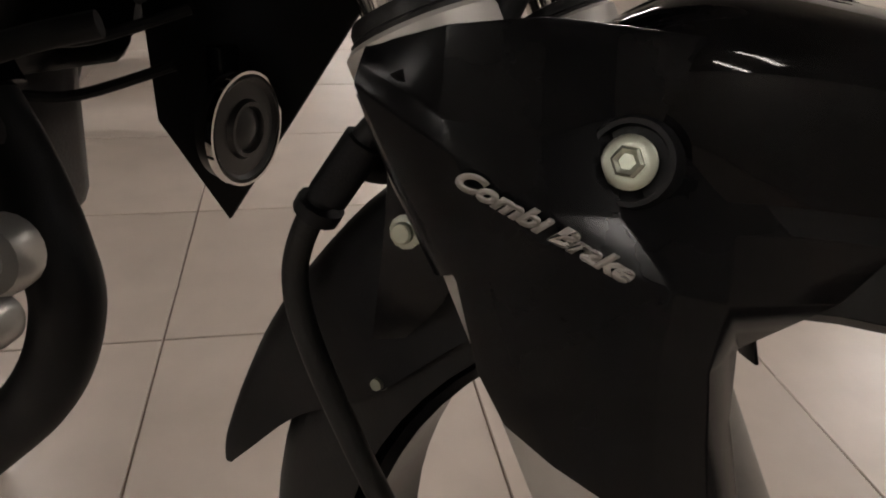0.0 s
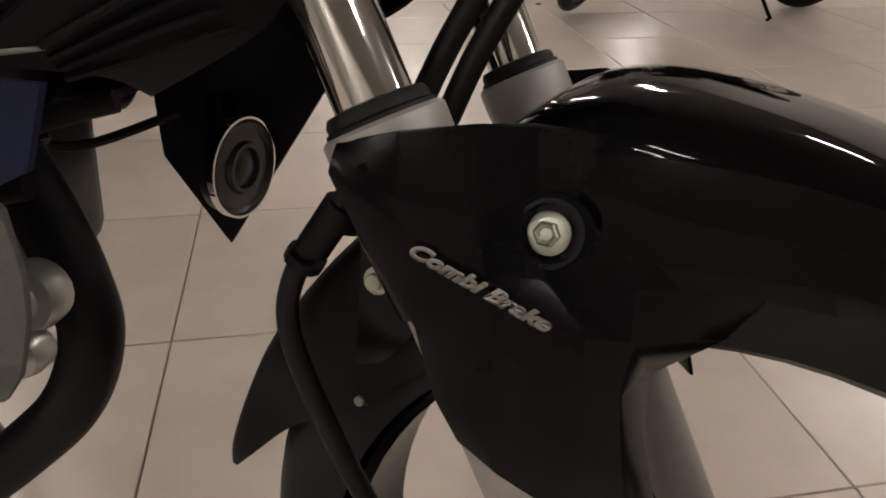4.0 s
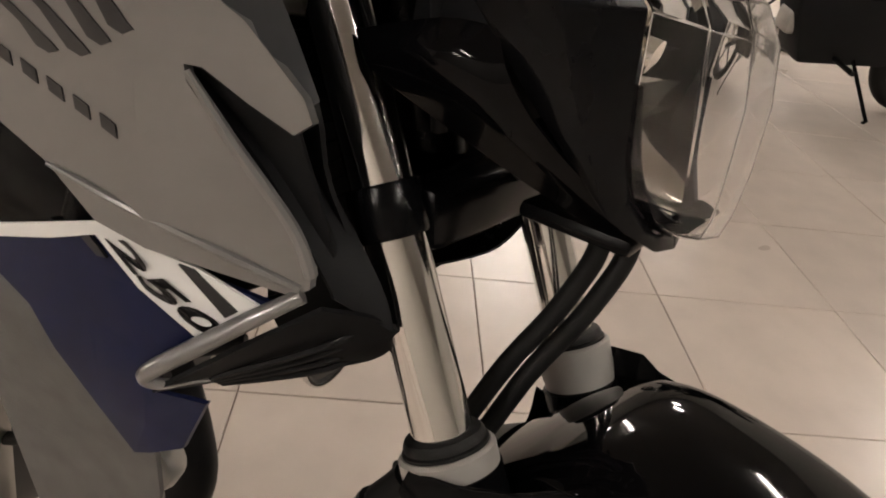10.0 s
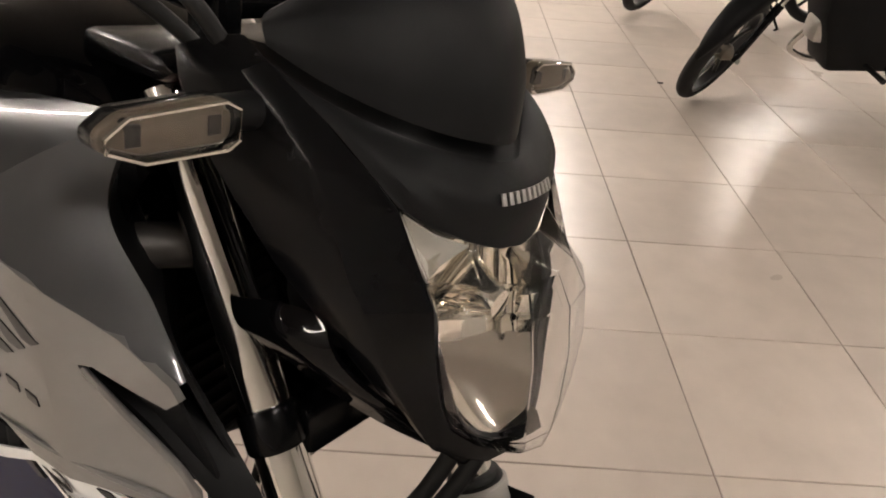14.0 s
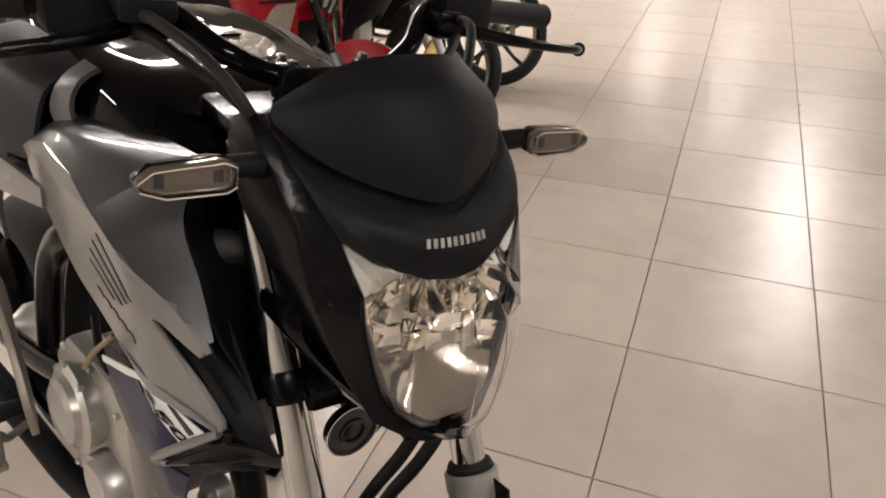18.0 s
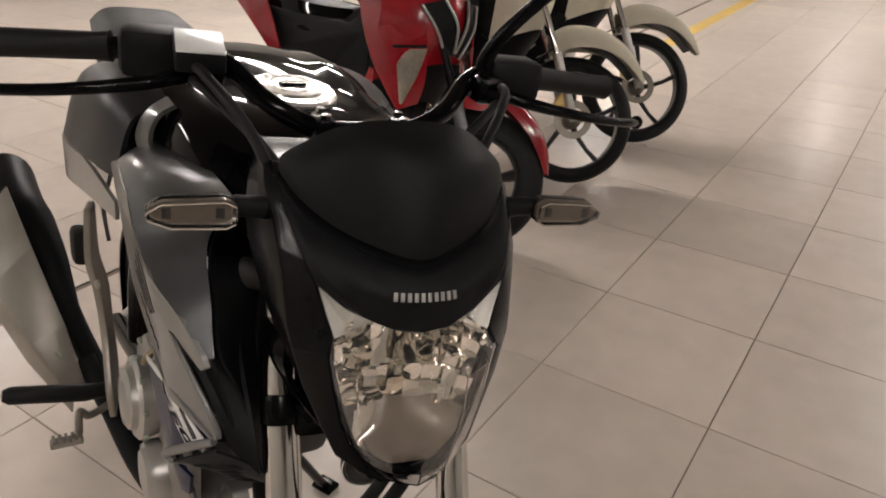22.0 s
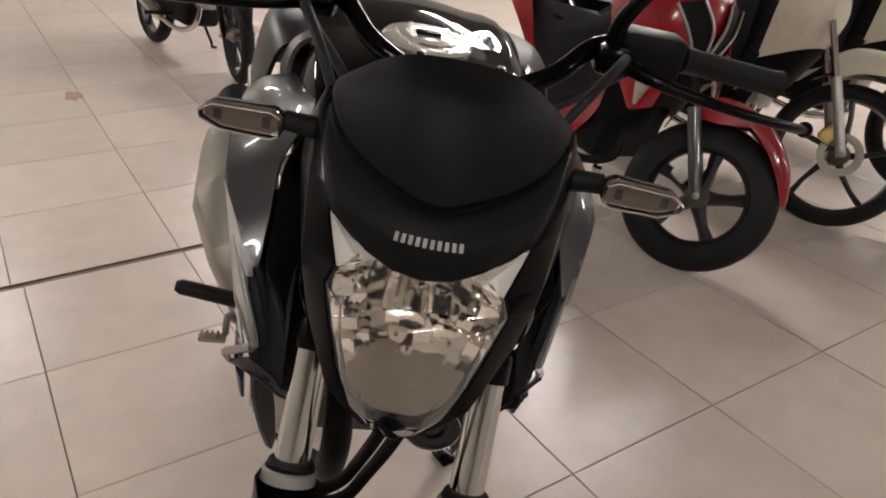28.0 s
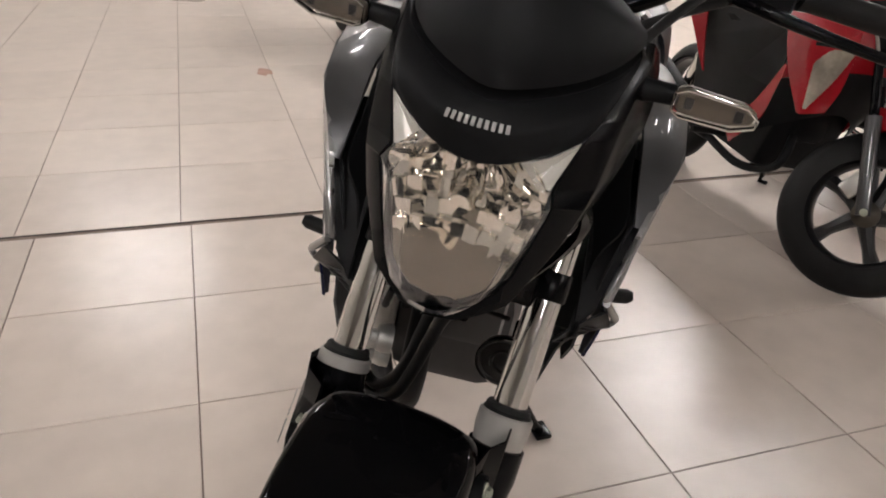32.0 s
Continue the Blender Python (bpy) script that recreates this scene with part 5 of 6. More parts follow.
bm = facets([[(-1.105, -0.318, 0.698), (-1.090, -0.362, 0.648), (-1.12, -0.378, 0.590)], [(-0.965, -0.290, 0.622), (-0.950, -0.362, 0.556), (-0.985, -0.374, 0.500)], [(-0.860, -0.250, 0.498), (-0.845, -0.310, 0.474), (-0.875, -0.320, 0.420)], [(-0.795, -0.226, 0.388), (-0.788, -0.252, 0.366), (-0.800, -0.255, 0.335)]], 0.004, 0.004, 8)
shield = rear("heat_shield", bm, BRUSH, "brushed alloy heat shield", muffler)
bm = bmesh.new()
lathe(bm, [(0.008, 0), (0.008, 0.004), (0.004, 0.006)], (0.5, -0.8, 0), (-0.835, -0.266, 0.45), 10)
rear("shield_bolt", bm, ZINC, "", shield)
for s in (-1, 1):
    bm = sheet([[(x, s * y, z) for x, y, z in r] for r in (((-0.84, 0.200, 0.760), (-0.80, 0.212, 0.760)), ((-0.84, 0.196, 0.66), (-0.80, 0.216, 0.66)), ((-0.83, 0.184, 0.60), (-0.79, 0.206, 0.60)), ((-0.83, 0.180, 0.52), (-0.77, 0.200, 0.52)), ((-0.82, 0.176, 0.43), (-0.71, 0.204, 0.43)), ((-0.80, 0.178, 0.38), (-0.70, 0.20, 0.38)))], 4, 24, 0.012)
    bevel(bm, 0.002)
    br = rear("footpeg_bracket", bm, BRUSH, "cast alloy footpeg bracket")
    bm = bmesh.new()
    tube(bm, [(-0.75, s * 0.20, 0.410), (-0.75, s * 0.235, 0.412), (-0.75, s * 0.355, 0.434), (-0.75, s * 0.366, 0.436)], [0.014, 0.017, 0.016, 0.010], 12)
    rear("footpeg", bm, RUBBER, "black rubber footpeg", br)
    bm = bmesh.new()
    box(bm, (-0.86, s * 0.215, 0.665), (0.05, 0.03, 0.07), 0.012)
    rear("passenger_peg", bm, RUBBER, "", br)
    bm = bmesh.new()
    lathe(bm, [(0.009, 0), (0.009, 0.005), (0.005, 0.008)], (0, s, 0), (-0.78, s * 0.195, 0.62), 8)
    rear("bracket_bolt", bm, ZINC, "", br)
bm = bmesh.new()
tube(bm, [(-0.72, -0.20, 0.395), (-0.70, -0.235, 0.395), (-0.675, -0.252, 0.425), (-0.668, -0.256, 0.385)], 0.007, 10, 16)
pedal = rear("brake_pedal", bm, BRUSH, "bright alloy brake pedal")
bm = bmesh.new()
box(bm, (-0.645, -0.278, 0.390), (0.020, 0.052, 0.012), 0.003)
for k in range(5):
    box(bm, (-0.645, -0.298 + 0.010 * k, 0.398), (0.020, 0.005, 0.007), 0.001)
rear("pedal_pad", bm, BRUSH, "ribbed bright pedal pad", pedal)
RAX = V((-1.19, 0, 0.298))
bm = bmesh.new()
band(bm, tyre_profile(0.298, 0.135, 0.215), (0, 1, 0), RAX, 64)
wheel = rear("rear_tyre", bm, RUBBER, "black rear tyre")
bm = bmesh.new()
lathe(bm, [(0.220, -0.050), (0.205, -0.055), (0.198, -0.045), (0.198, 0.045), (0.205, 0.055), (0.220, 0.050)], (0, 1, 0), RAX, 48, close=True)
rear("rear_rim", bm, SATIN)
for k in range(5):
    a = 2 * math.pi * k / 5
    bm = bmesh.new()
    d = V((math.cos(a), 0, math.sin(a)))
    tube(bm, [RAX + d * 0.03, RAX + d * 0.205], [0.02, 0.014], 8)
    rear("rear_spoke", bm, SATIN)
bm = bmesh.new()
lathe(bm, [(0.02, -0.10), (0.05, -0.06), (0.05, 0.06), (0.02, 0.10)], (0, 1, 0), RAX, 24)
rear("rear_hub", bm, ALLOY)
for s in (-1, 1):
    bm = bmesh.new()
    tube(bm, [(-0.80, s * 0.10, 0.40), (-0.95, s * 0.11, 0.36), (-1.19, s * 0.11, 0.298)], 0.022, 10, 10)
    rear("swingarm", bm, SATIN)
# side stand, on the left; its foot stands on the floor
fw = BODY @ V((-0.715, 0.27, 0.0))
foot = BODY.inverted() @ V((fw.x, fw.y, 0.008))
bm = bmesh.new()
tube(bm, [(-0.62, 0.12, 0.28), tuple(foot + V((0.02, -0.02, 0.03))), tuple(foot)], [0.011, 0.010, 0.010], 10)
stand = rear("side_stand", bm, SATIN, "black side stand")
bm = bmesh.new()
box(bm, (0, 0, 0), (0.055, 0.04, 0.012), 0.004)
part("stand_foot", bm, SATIN, stand, at=Matrix.Translation(foot) @ BODY.inverted().to_3x3().to_4x4())

# ---- the other motorcycles of the showroom ----
SPOKE = material("black_wheel_paint", (0.010, 0.010, 0.011), 0.35, vary=0.2)
FORK = material("grey_fork_paint", (0.42, 0.41, 0.39), 0.35, 0.7, vary=0.1)
GOLD = material("gold_caliper", (0.55, 0.40, 0.16), 0.35, 0.8, vary=0.15)
DISC = material("brake_disc_steel", (0.20, 0.18, 0.15), 0.42, 0.8, vary=0.1)
SMOKE_LAMP = material("clear_lamp_lens", (0.50, 0.44, 0.36), 0.12, 0.55, vary=0.25, scale=60, coat=0.6)


def wheel_parts(bike, at, R, wide_, rim, name, spokes=5, curve=0.0, disc=True, fat=1.0, st=None):
    bm = bmesh.new()
    band(bm, tyre_profile(R, wide_, rim), (0, 1, 0), at, 56)
    tyre = part(name + "_tyre", bm, RUBBER, bike, "black rubber tyre", at=st)
    bm = bmesh.new()
    lathe(bm, [(rim + 0.006, -wide_ * 0.36), (rim - 0.008, -wide_ * 0.40), (rim - 0.016, -wide_ * 0.3), (rim - 0.016, wide_ * 0.3), (rim - 0.008, wide_ * 0.40), (rim + 0.004, wide_ * 0.36)], (0, 1, 0), at, 48, close=True)
    part(name + "_rim", bm, SPOKE, bike, at=st)
    for k in range(spokes):
        a = 2 * math.pi * k / spokes + 0.2
        pts = []
        for f in (0.12, 0.4, 0.7, 1.0):
            b = a + curve * f
            pts.append(V(at) + V((math.cos(b), 0, math.sin(b))) * ((rim - 0.012) * f))
        bm = bmesh.new()
        tube(bm, pts, [0.016 * fat, 0.012 * fat, 0.010 * fat, 0.013 * fat], 8)
        part("spoke", bm, SPOKE, bike, at=st)
    bm = bmesh.new()
    lathe(bm, [(0.012, -0.07), (0.030, -0.045), (0.042, -0.03), (0.042, 0.03), (0.030, 0.045), (0.012, 0.07)], (0, 1, 0), at, 20)
    part(name + "_hub", bm, DISC, bike, at=st)
    if disc:
        bm = bmesh.new()
        lathe(bm, [(0.055, -0.050), (0.086, -0.050), (0.086, -0.046), (0.055, -0.046)], (0, 1, 0), at, 32, close=True)
        part(name + "_disc", bm, DISC, bike, "steel brake disc", at=st)


def stand_on(m, R, st):
    """Shifts the pose m so that the turned front tyre touches the floor at m's origin."""
    full = m @ pose(0, 0, 0, -8, 0, 0) @ st
    ring = [full @ (V((0, 0, R)) + R * V((math.cos(a), 0, math.sin(a)))) for a in (2 * math.pi * k / 72 for k in range(72))]
    low = min(ring, key=lambda p: p.z)
    return Matrix.Translation(V((m.translation.x - low.x, m.translation.y - low.y, 0))) @ m


def commuter(m, label, paint, group, red=False, dark=False, steer=0.0):
    """A small commuter motorcycle; its front tyre touches the floor at the origin and it faces +x."""
    R = 0.264 if red else 0.285
    hub = V((0, 0, R))
    up = V((-0.44, 0, 0.9)).normalized()
    ST = Matrix.Translation(hub) @ Matrix.Rotation(radians(steer), 4, up) @ Matrix.Translation(-hub)
    m = stand_on(m, R, ST)
    b = thing("motorcycle", m @ pose(0, 0, 0, -8, 0, 0), label, "motorcycle", group)
    wheel_parts(b, hub, R, 0.104 if red else 0.078, R - (0.092 if red else 0.052), "front", 5, 0.12 if red else 0.25, not dark and not red, 1.9 if red else 1.0, ST)
    rw = V((-1.24, 0, R))
    wheel_parts(b, rw, R, 0.09, R - 0.06, "rear", 5, 0.2, False)
    for s in (-1, 1):
        y = s * 0.075
        bm = bmesh.new()
        tube(bm, [hub + V((0.0, y, -0.01)), hub + up * 0.30 + V((0, y, 0))], [0.022, 0.024] if red else [0.019, 0.021], 14)
        part("fork_leg", bm, GREYP if red else SATIN if dark else FORK, b, "grey painted fork leg", at=ST)
        bm = bmesh.new()
        tube(bm, [hub + up * 0.28 + V((0, y, 0)), hub + up * 0.52 + V((0, y, 0))], 0.0145, 12)
        part("fork_tube", bm, SATIN if red else CHROME, b, at=ST)
        bm = bmesh.new()
        lathe(bm, [(0.010, 0), (0.012, 0.003), (0.012, 0.014), (0.007, 0.016)], (0, s, 0), hub + V((0, s * 0.09, 0)), 8)
        part("axle_nut", bm, ZINC, b, at=ST)
    bm = bmesh.new()
    box(bm, hub + V((-0.07, -0.062, 0.065)), (0.06, 0.03, 0.085), 0.012, Euler((0, radians(25), 0)).to_matrix())
    part("brake_caliper", bm, ALLOY if red else GOLD, b, at=ST)
    # mudguard
    rows = []
    if red or dark:
        shape = ((118, 1.22, 0.050, 1.0), (100, 1.30, 0.062, 1.0), (80, 1.28, 0.064, 1.0), (58, 1.20, 0.056, 1.0), (36, 1.13, 0.040, 0.8), (16, 1.07, 0.014, 0.3))
    else:
        shape = ((116, 1.36, 0.052, 1.7), (102, 1.46, 0.066, 1.9), (84, 1.48, 0.066, 1.7), (66, 1.46, 0.060, 1.3), (50, 1.41, 0.046, 0.9), (37, 1.36, 0.014, 0.3))
    for deg, r, w, deep in shape:
        a = radians(deg)
        rows.append([(math.cos(a) * (R * r - d * deep), w * k, R + math.sin(a) * (R * r - d * deep)) for k, d in ((-1, 0.055), (-0.9, 0.018), (-0.45, 0.0), (0, -0.004), (0.45, 0.0), (0.9, 0.018), (1, 0.055))])
    guard = part("front_mudguard", sheet(rows, 18, 24, 0.003), MATT if dark else paint, b, at=ST)
    if red:
        for s in (-1, 1):
            bm = sheet([[(-0.135, s * 0.064, 0.565), (-0.05, s * 0.068, 0.60), (0.03, s * 0.066, 0.595)], [(-0.11, s * 0.072, 0.51), (-0.04, s * 0.076, 0.51), (0.06, s * 0.070, 0.54)]], 8, 6, 0.004)
            part("mudguard_side", bm, paint, guard, at=ST)
    elif not dark:
        # Dark sheet painted in for the shaded underside of the cream mudguard.
        bm = sheet([[(math.cos(q) * R * r, w * k, R + math.sin(q) * R * r) for k in (-1, -0.8, 0, 0.8, 1)] for q, r, w in ((radians(128), 1.14, 0.040), (radians(100), 1.20, 0.052), (radians(70), 1.20, 0.052), (radians(44), 1.18, 0.040))], 10, 16, 0.003)
        part("mudguard_liner", bm, MATT, guard, "dark sheet for the mudguard's shaded underside", at=ST)
    # leg shield and nose
    if not dark:
        rows = [[(-0.33, 0, 1.02), (-0.36, -0.09, 1.00), (-0.42, -0.15, 0.95)],
                [(-0.22, 0, 0.93), (-0.26, -0.10, 0.91), (-0.36, -0.17, 0.87)],
                [(-0.18, 0, 0.80), (-0.22, -0.11, 0.78), (-0.36, -0.18, 0.74)],
                [(-0.22, 0, 0.66), (-0.26, -0.10, 0.64), (-0.38, -0.17, 0.58)],
                [(-0.32, 0, 0.50), (-0.36, -0.08, 0.46), (-0.46, -0.14, 0.38)]]
        if red:
            rows = [[(x + 0.02, y * 1.28, z) for x, y, z in r] for r in rows]
        shield = part("leg_shield", sheet(both(rows[:4]), 24, 20, 0.005), paint, b, "painted front leg shield")
        low = rows[3:]
        part("lower_shield", sheet(both(low), 24, 12, 0.005), MATT, b, "black lower leg shield")
        for s in (-1, 1):
            if red:
                # side fairing with its clear lamp and a dark grille on the nose
                bm = sheet([[(-0.435, s * 0.250, 0.90), (-0.335, s * 0.205, 0.905), (-0.245, s * 0.135, 0.915)], [(-0.390, s * 0.252, 0.76), (-0.290, s * 0.206, 0.765), (-0.190, s * 0.130, 0.775)], [(-0.330, s * 0.238, 0.63), (-0.262, s * 0.203, 0.62), (-0.178, s * 0.128, 0.615)], [(-0.252, s * 0.200, 0.500), (-0.236, s * 0.190, 0.497), (-0.195, s * 0.140, 0.520)]], 10, 14, 0.005)
                side = part("side_fairing", bm, paint, shield, "red side fairing")
                bm = sheet([[(-0.272, s * 0.200, 0.706), (-0.226, s * 0.166, 0.713), (-0.180, s * 0.130, 0.720)], [(-0.254, s * 0.198, 0.62), (-0.225, s * 0.180, 0.62), (-0.196, s * 0.153, 0.625)], [(-0.234, s * 0.196, 0.518), (-0.230, s * 0.193, 0.517), (-0.226, s * 0.190, 0.518)]], 8, 8, 0.010)
                part("position_lamp", bm, SMOKE_LAMP, side, "clear elongated lamp lens")
                bm = sheet([[(-0.180, s * 0.134, 0.724), (-0.276, s * 0.206, 0.710)], [(-0.182, s * 0.133, 0.733), (-0.280, s * 0.207, 0.720)]], 6, 2, 0.008)
                part("lamp_brow", bm, MATT, side)
                bm = sheet([[(-0.212, s * 0.150, 0.868), (-0.182, s * 0.062, 0.890)], [(-0.172, s * 0.100, 0.780), (-0.143, s * 0.026, 0.805)], [(-0.176, s * 0.036, 0.680), (-0.166, s * 0.001, 0.700)]], 8, 12, 0.010)
                part("dark_grille", bm, MATT, shield, "black nose grille")
                for e in (((-0.206, s * 0.150, 0.868), (-0.166, s * 0.100, 0.780), (-0.170, s * 0.036, 0.680)), ((-0.176, s * 0.062, 0.890), (-0.138, s * 0.026, 0.805), (-0.162, s * 0.004, 0.704))):
                    bm = bmesh.new()
                    tube(bm, e, 0.005, 8, 12)
                    part("grille_edge", bm, FORK, shield, "bright grille edge")
            bm = sheet([[(-0.46, s * 0.145, 0.86), (-0.70, s * 0.13, 0.72)], [(-0.46, s * 0.155, 0.66), (-0.70, s * 0.15, 0.55)], [(-0.48, s * 0.145, 0.42), (-0.70, s * 0.14, 0.40)]], 8, 10, 0.005)
            part("black_side_cover", bm, MATT, b)
            bm = sheet([[(-0.42, s * 0.155, 0.50), (-0.70, s * 0.15, 0.36)], [(-0.43, s * 0.150, 0.44), (-0.70, s * 0.15, 0.32)]], 8, 4, 0.006)
            part("side_strip", bm, paint, b)
            bm = sheet([[(-0.36, s * 0.186, 0.60), (-0.41, s * 0.19, 0.62)], [(-0.44, s * 0.184, 0.42), (-0.50, s * 0.188, 0.46)], [(-0.58, s * 0.172, 0.28), (-0.64, s * 0.176, 0.33)]], 4, 10, 0.006)
            part("lower_trim", bm, paint if red else MATT, b, "narrow lower trim strip")
            if red:
                bm = sheet([[(-1.46, s * 0.120, 0.800), (-1.10, s * 0.165, 0.790)], [(-1.22, s * 0.165, 0.690), (-1.02, s * 0.178, 0.690)], [(-1.04, s * 0.180, 0.575), (-0.955, s * 0.184, 0.570)], [(-0.905, s * 0.184, 0.470), (-0.895, s * 0.184, 0.470)]], 4, 12, 0.005)
                part("red_slash", bm, paint, b, "red pointed flash on the tail")
    bm = bmesh.new()
    half = 0.15 if red else 0.115
    prism(bm, [(-0.34, 0.78), (-0.38, 0.50), (-0.44 if red else -0.48, 0.24), (-0.95, 0.26), (-1.08, 0.56), (-1.30, 0.76), (-0.60, 0.76), (-0.48, 0.84)], "y", -half, half, 0.03)
    part("inner_body", bm, MATT, b, "black plastic inner body")
    for s in (-1, 1):
        bm = sheet([[(-0.62, s * 0.10, 0.80), (-0.92, s * 0.13, 0.80), (-1.40, s * 0.09, 0.86)], [(-0.60, s * 0.13, 0.70), (-0.92, s * 0.15, 0.70), (-1.42, s * 0.09, 0.78)], [(-0.70, s * 0.12, 0.58), (-0.95, s * 0.13, 0.62), (-1.38, s * 0.08, 0.74)]], 16, 10, 0.006)
        part("tail_panel", bm, GLOSS if red else paint, b)
    bm = sheet(both([[(-0.52, 0, 0.84), (-0.52, -0.07, 0.83), (-0.52, -0.10, 0.78)], [(-0.75, 0, 0.80), (-0.75, -0.10, 0.79), (-0.75, -0.13, 0.74)], [(-1.05, 0, 0.83), (-1.05, -0.10, 0.82), (-1.05, -0.12, 0.78)], [(-1.36, 0, 0.89), (-1.36, -0.07, 0.88), (-1.36, -0.09, 0.85)]]), 14, 20, 0.05)
    part("seat", bm, RUBBER, b, "black vinyl seat")
    if dark:
        rows = [[(-0.33, 0, 0.93), (-0.33, -0.08, 0.92), (-0.35, -0.13, 0.84)], [(-0.48, 0, 0.97), (-0.48, -0.10, 0.95), (-0.48, -0.16, 0.85)], [(-0.68, 0, 0.88), (-0.68, -0.09, 0.86), (-0.68, -0.12, 0.80)]]
        part("fuel_tank", sheet(both(rows), 20, 16, 0.006), paint, b)
        bm = bmesh.new()
        lathe(bm, [(0.06, -0.06), (0.085, -0.01), (0.088, 0.01), (0.07, 0.03), (0.02, 0.04)], (1, 0, -0.15), (-0.20, 0, 0.82), 28)
        part("headlight", bm, CHROME, b)
    bm = bmesh.new()
    tube(bm, [(-0.42, -0.33, 1.00), (-0.38, -0.20, 1.02), (-0.35, -0.08, 0.98), (-0.35, 0.08, 0.98), (-0.38, 0.20, 1.02), (-0.42, 0.33, 1.00)], 0.012, 10, 30)
    bar = part("handlebar", bm, SATIN, b, at=ST)
    for s in (-1, 1):
        bm = bmesh.new()
        cyl(bm, (-0.395, s * 0.22, 1.015), (-0.425, s * 0.345, 0.998), 0.017, seg=14)
        part("grip", bm, RUBBER, bar, at=ST)
        bm = bmesh.new()
        tube(bm, [(-0.36, s * 0.17, 1.01), (-0.33, s * 0.25, 0.99), (-0.36, s * 0.34, 0.975)], 0.006, 8, 10)
        part("lever", bm, SATIN, bar, at=ST)
    bm = bmesh.new()
    box(bm, (-0.66, 0, 0.36), (0.34, 0.20, 0.20), 0.05)
    box(bm, (-0.46, 0, 0.42), (0.16, 0.14, 0.12), 0.03)
    part("engine", bm, MATT if red else CASE, b, "cast engine block")
    bm = bmesh.new()
    tube(bm, [(-0.40, -0.05, 0.38), (-0.38, -0.09, 0.27), (-0.55, -0.12, 0.21), (-0.80, -0.13, 0.24)], 0.016, 10, 20)
    tube(bm, [(-0.78, -0.13, 0.24), (-0.84, -0.135, 0.26), (-1.30, -0.15, 0.40), (-1.34, -0.15, 0.41)], [0.02, 0.042, 0.045, 0.03], 14)
    part("exhaust", bm, MATT if red else CHROME, b)
    for s in (-1, 1):
        bm = bmesh.new()
        tube(bm, [(-0.78, s * 0.085, 0.36), (-1.24, s * 0.085, R)], 0.018, 8)
        part("swingarm", bm, SATIN, b)
        bm = bmesh.new()
        tube(bm, [(-1.12, s * 0.10, 0.36), (-1.02, s * 0.10, 0.70)], [0.026, 0.022], 10)
        part("shock_absorber", bm, CHROME, b)
        bm = bmesh.new()
        cyl(bm, (-0.66, s * 0.12, 0.29), (-0.66, s * 0.29, 0.29), 0.013, seg=10)
        part("footpeg", bm, RUBBER, b)
    inv = b.matrix_basis.inverted()
    w = m @ V((-0.88, 0.26, 0))
    f = inv @ V((w.x, w.y, 0.008))
    bm = bmesh.new()
    tube(bm, [(-0.76, 0.10, 0.30), tuple(f + V((0.02, -0.01, 0.03))), tuple(f), tuple(f + V((0.03, 0.02, 0.0)))], 0.010, 8)
    part("side_stand", bm, SATIN, b)
    return b


commuter(pose(-1.045, 0.462, 0, 0, 0, -8), "red and black small motorcycle with cast wheels", REDP, "parked motorcycles", red=True, steer=42)
cream = commuter(pose(-1.015, 1.275, 0, 0, 0, 0), "cream small motorcycle with black cast wheels", CREAM, "parked motorcycles", steer=40)
copy_thing(cream, Matrix.Translation((0.035, 0.705, 0)) @ cream.matrix_basis)
black = commuter(pose(1.08, 2.00, 0, 0, 0, 184), "black small motorcycle with polished engine", GLOSS, "motorcycles parked opposite", dark=True, steer=46)
copy_thing(black, Matrix.Translation((0.08, 1.86, 0)) @ black.matrix_basis)
commuter(pose(-3.95, -0.13, 0, 0, 0, 8), "black small motorcycle with its bars turned", GLOSS, "motorcycles parked opposite", dark=True, steer=-14)

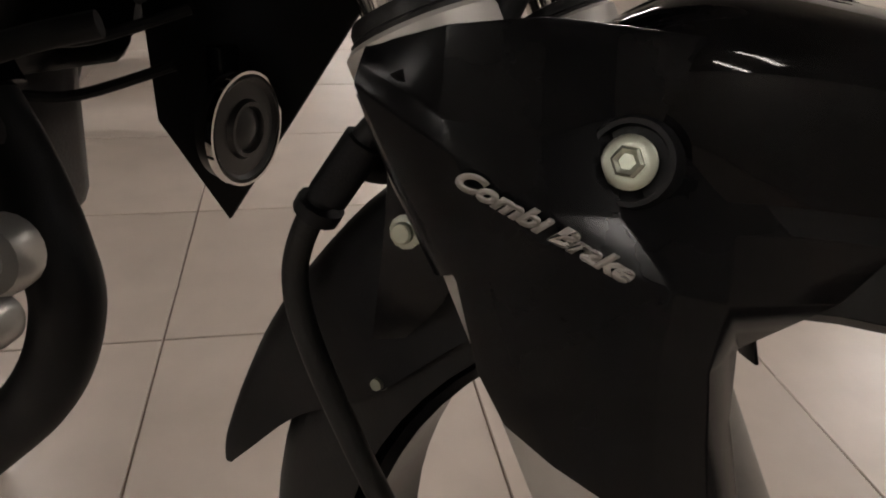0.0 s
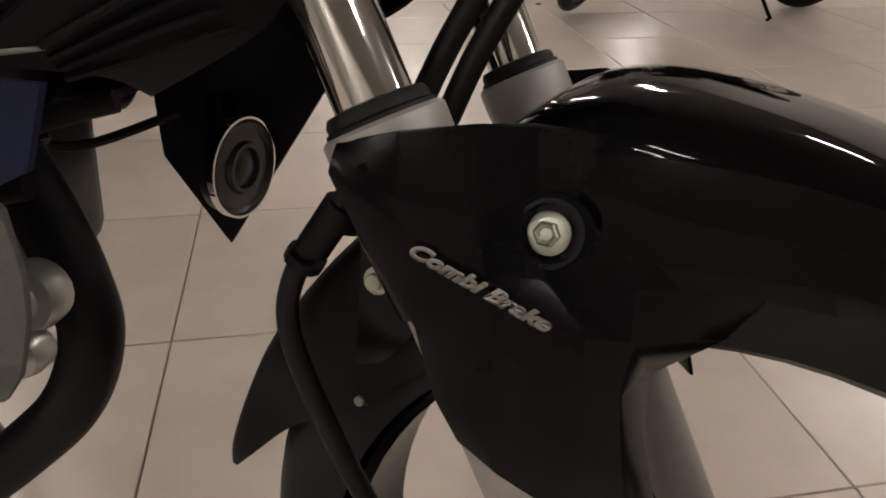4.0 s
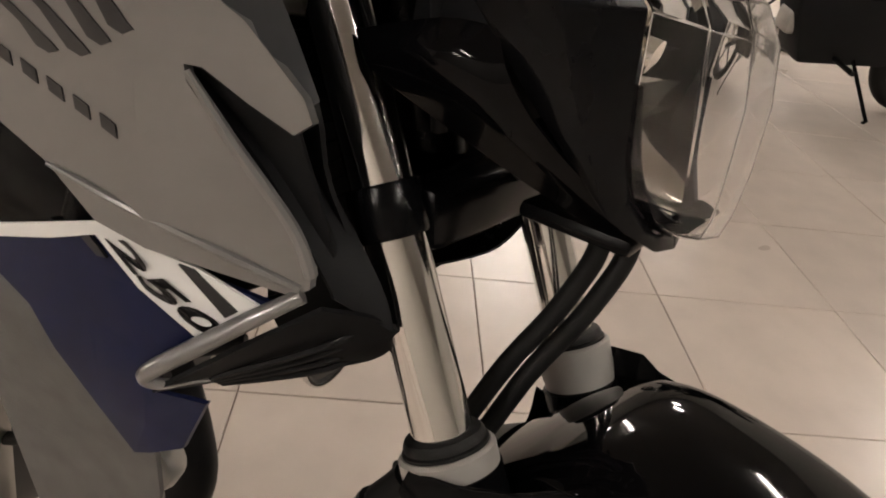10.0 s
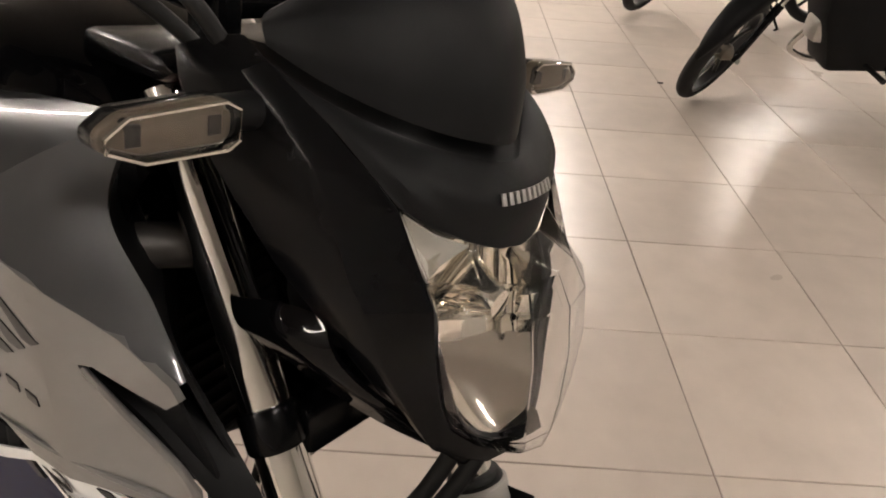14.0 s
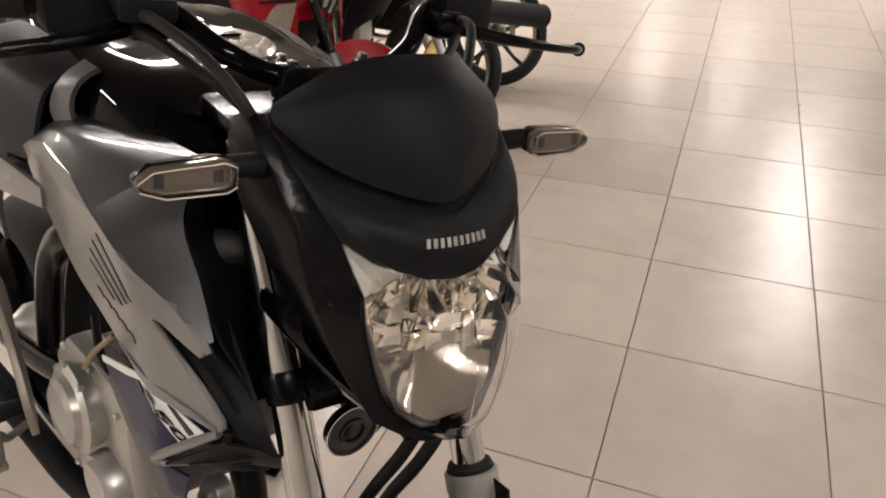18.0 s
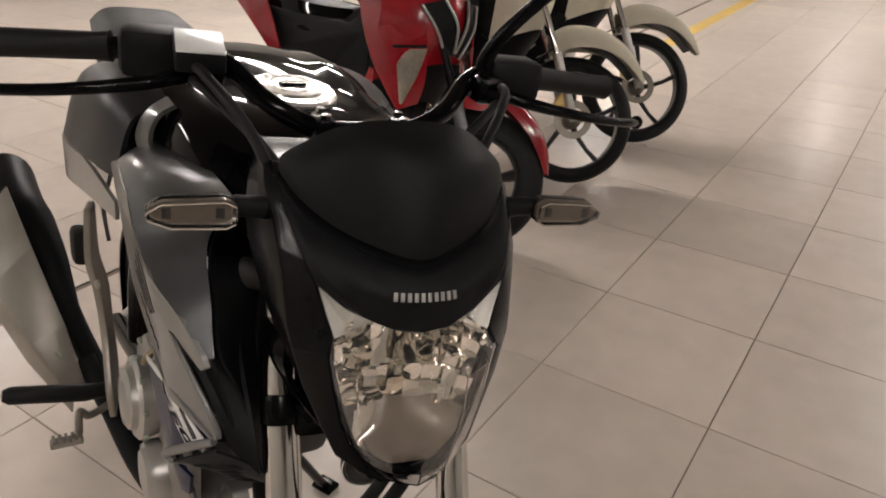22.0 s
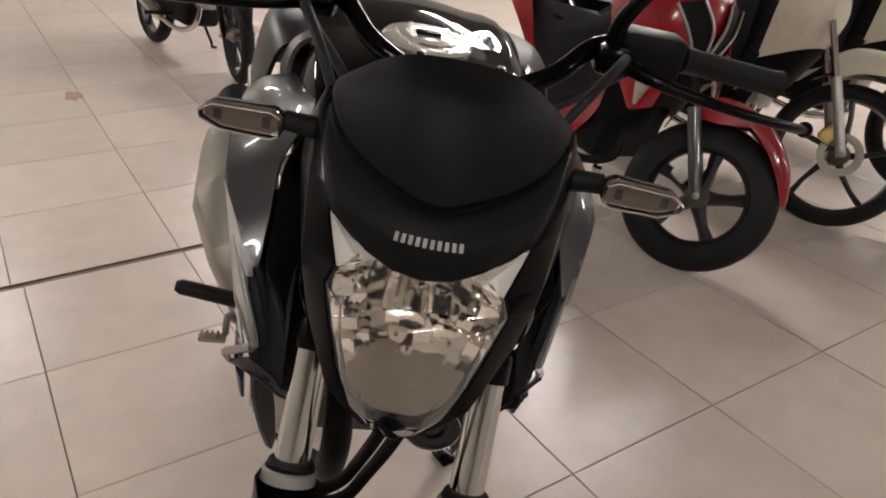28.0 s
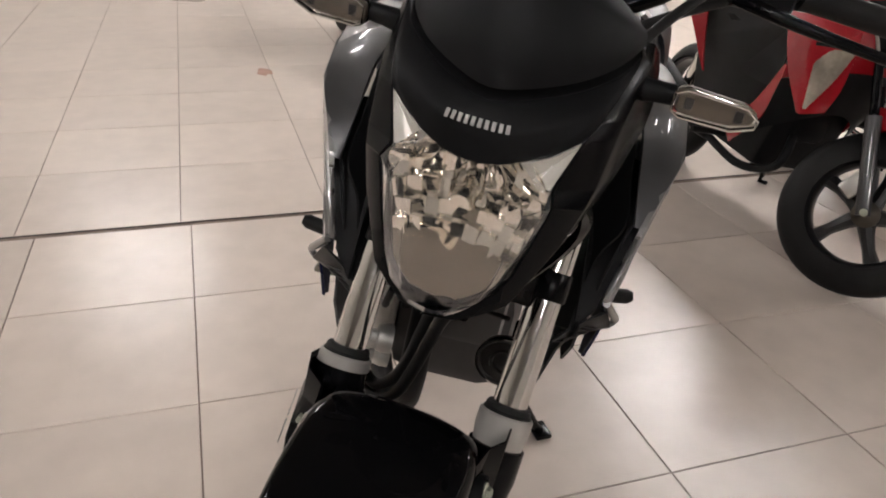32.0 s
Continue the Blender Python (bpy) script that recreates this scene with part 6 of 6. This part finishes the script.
# dark movement joint, yellow floor line and small marks
bm = bmesh.new()
box(bm, (-2.022, 4.0, 0.0006), (0.0065, 19.6, 0.0012))
tagged(part("floor_joint", bm, RUBBER, smooth=False), "dark wide movement joint between floor tiles", "floor joint", kind="structure")
bm = bmesh.new()
box(bm, (-1.665, 8.4, 0.0012), (0.12, 7.9, 0.0024))
tagged(part("floor_line", bm, YELLOW, smooth=False), "yellow painted line on the tiles", "floor marking", kind="structure")
RUST = material("rust_stain", (0.44, 0.27, 0.20), 0.6, vary=0.4)
bm = bmesh.new()
rs = random.Random(2)
prism(bm, [(0.09 * (0.6 + 0.5 * rs.random()) * math.cos(a) - 4.06, 0.06 * (0.6 + 0.5 * rs.random()) * math.sin(a) - 1.04) for a in (2 * math.pi * k / 14 for k in range(14))], "z", 0.0, 0.0012)
tagged(part("floor_stain", bm, RUST, smooth=False), "reddish stain on the floor tiles", "stain")
bm = bmesh.new()
box(bm, (1.005, 2.235, 0.003), (0.03, 0.012, 0.006), 0.002)
tagged(part("floor_debris", bm, MATT), "small dark scrap lying on the floor", "scrap")

# ---- floor tiles ----
tm = bmesh.new()
box(tm, (0, 0, -0.006), (0.4962, 0.4962, 0.012), 0.001, seg=1)
tme = bpy.data.meshes.new("floor_tile")
tm.to_mesh(tme)
tm.free()
tme.materials.append(TILE)
tw = bmesh.new()
box(tw, (0, 0, -0.006), (0.5415, 0.5285, 0.012), 0.001, seg=1)
twe = bpy.data.meshes.new("floor_tile")
tw.to_mesh(twe)
tw.free()
twe.materials.append(TILE)
far = bmesh.new()


def lay(mesh, x, y, near):
    """One tile with its middle at x, y; the distant ones are joined."""
    if near:
        ob = new("floor_tile", mesh)
        ob.location = (x, y, 0)
        ob.parent = FLOOR
        return
    k = len(far.verts)
    far.from_mesh(mesh)
    far.verts.ensure_lookup_table()
    for v in far.verts[k:]:
        v.co += V((x, y, 0))


for i in range(-4, 16):
    for j in range(-12, 28):
        lay(tme, 0.5 * i + 0.25, 0.5 * j + 0.25, i < 6 and -6 <= j < 14)
# the field beyond the joint has slightly larger tiles
for i in range(12):
    for j in range(-8, 28):
        lay(twe, -2.030 - 0.545 * (i + 0.5), -1.535 + 0.532 * (j + 0.5), i < 5 and j < 5)
tagged(part("far_floor_tiles", far, TILE, FLOOR, smooth=False), kind="stuff")
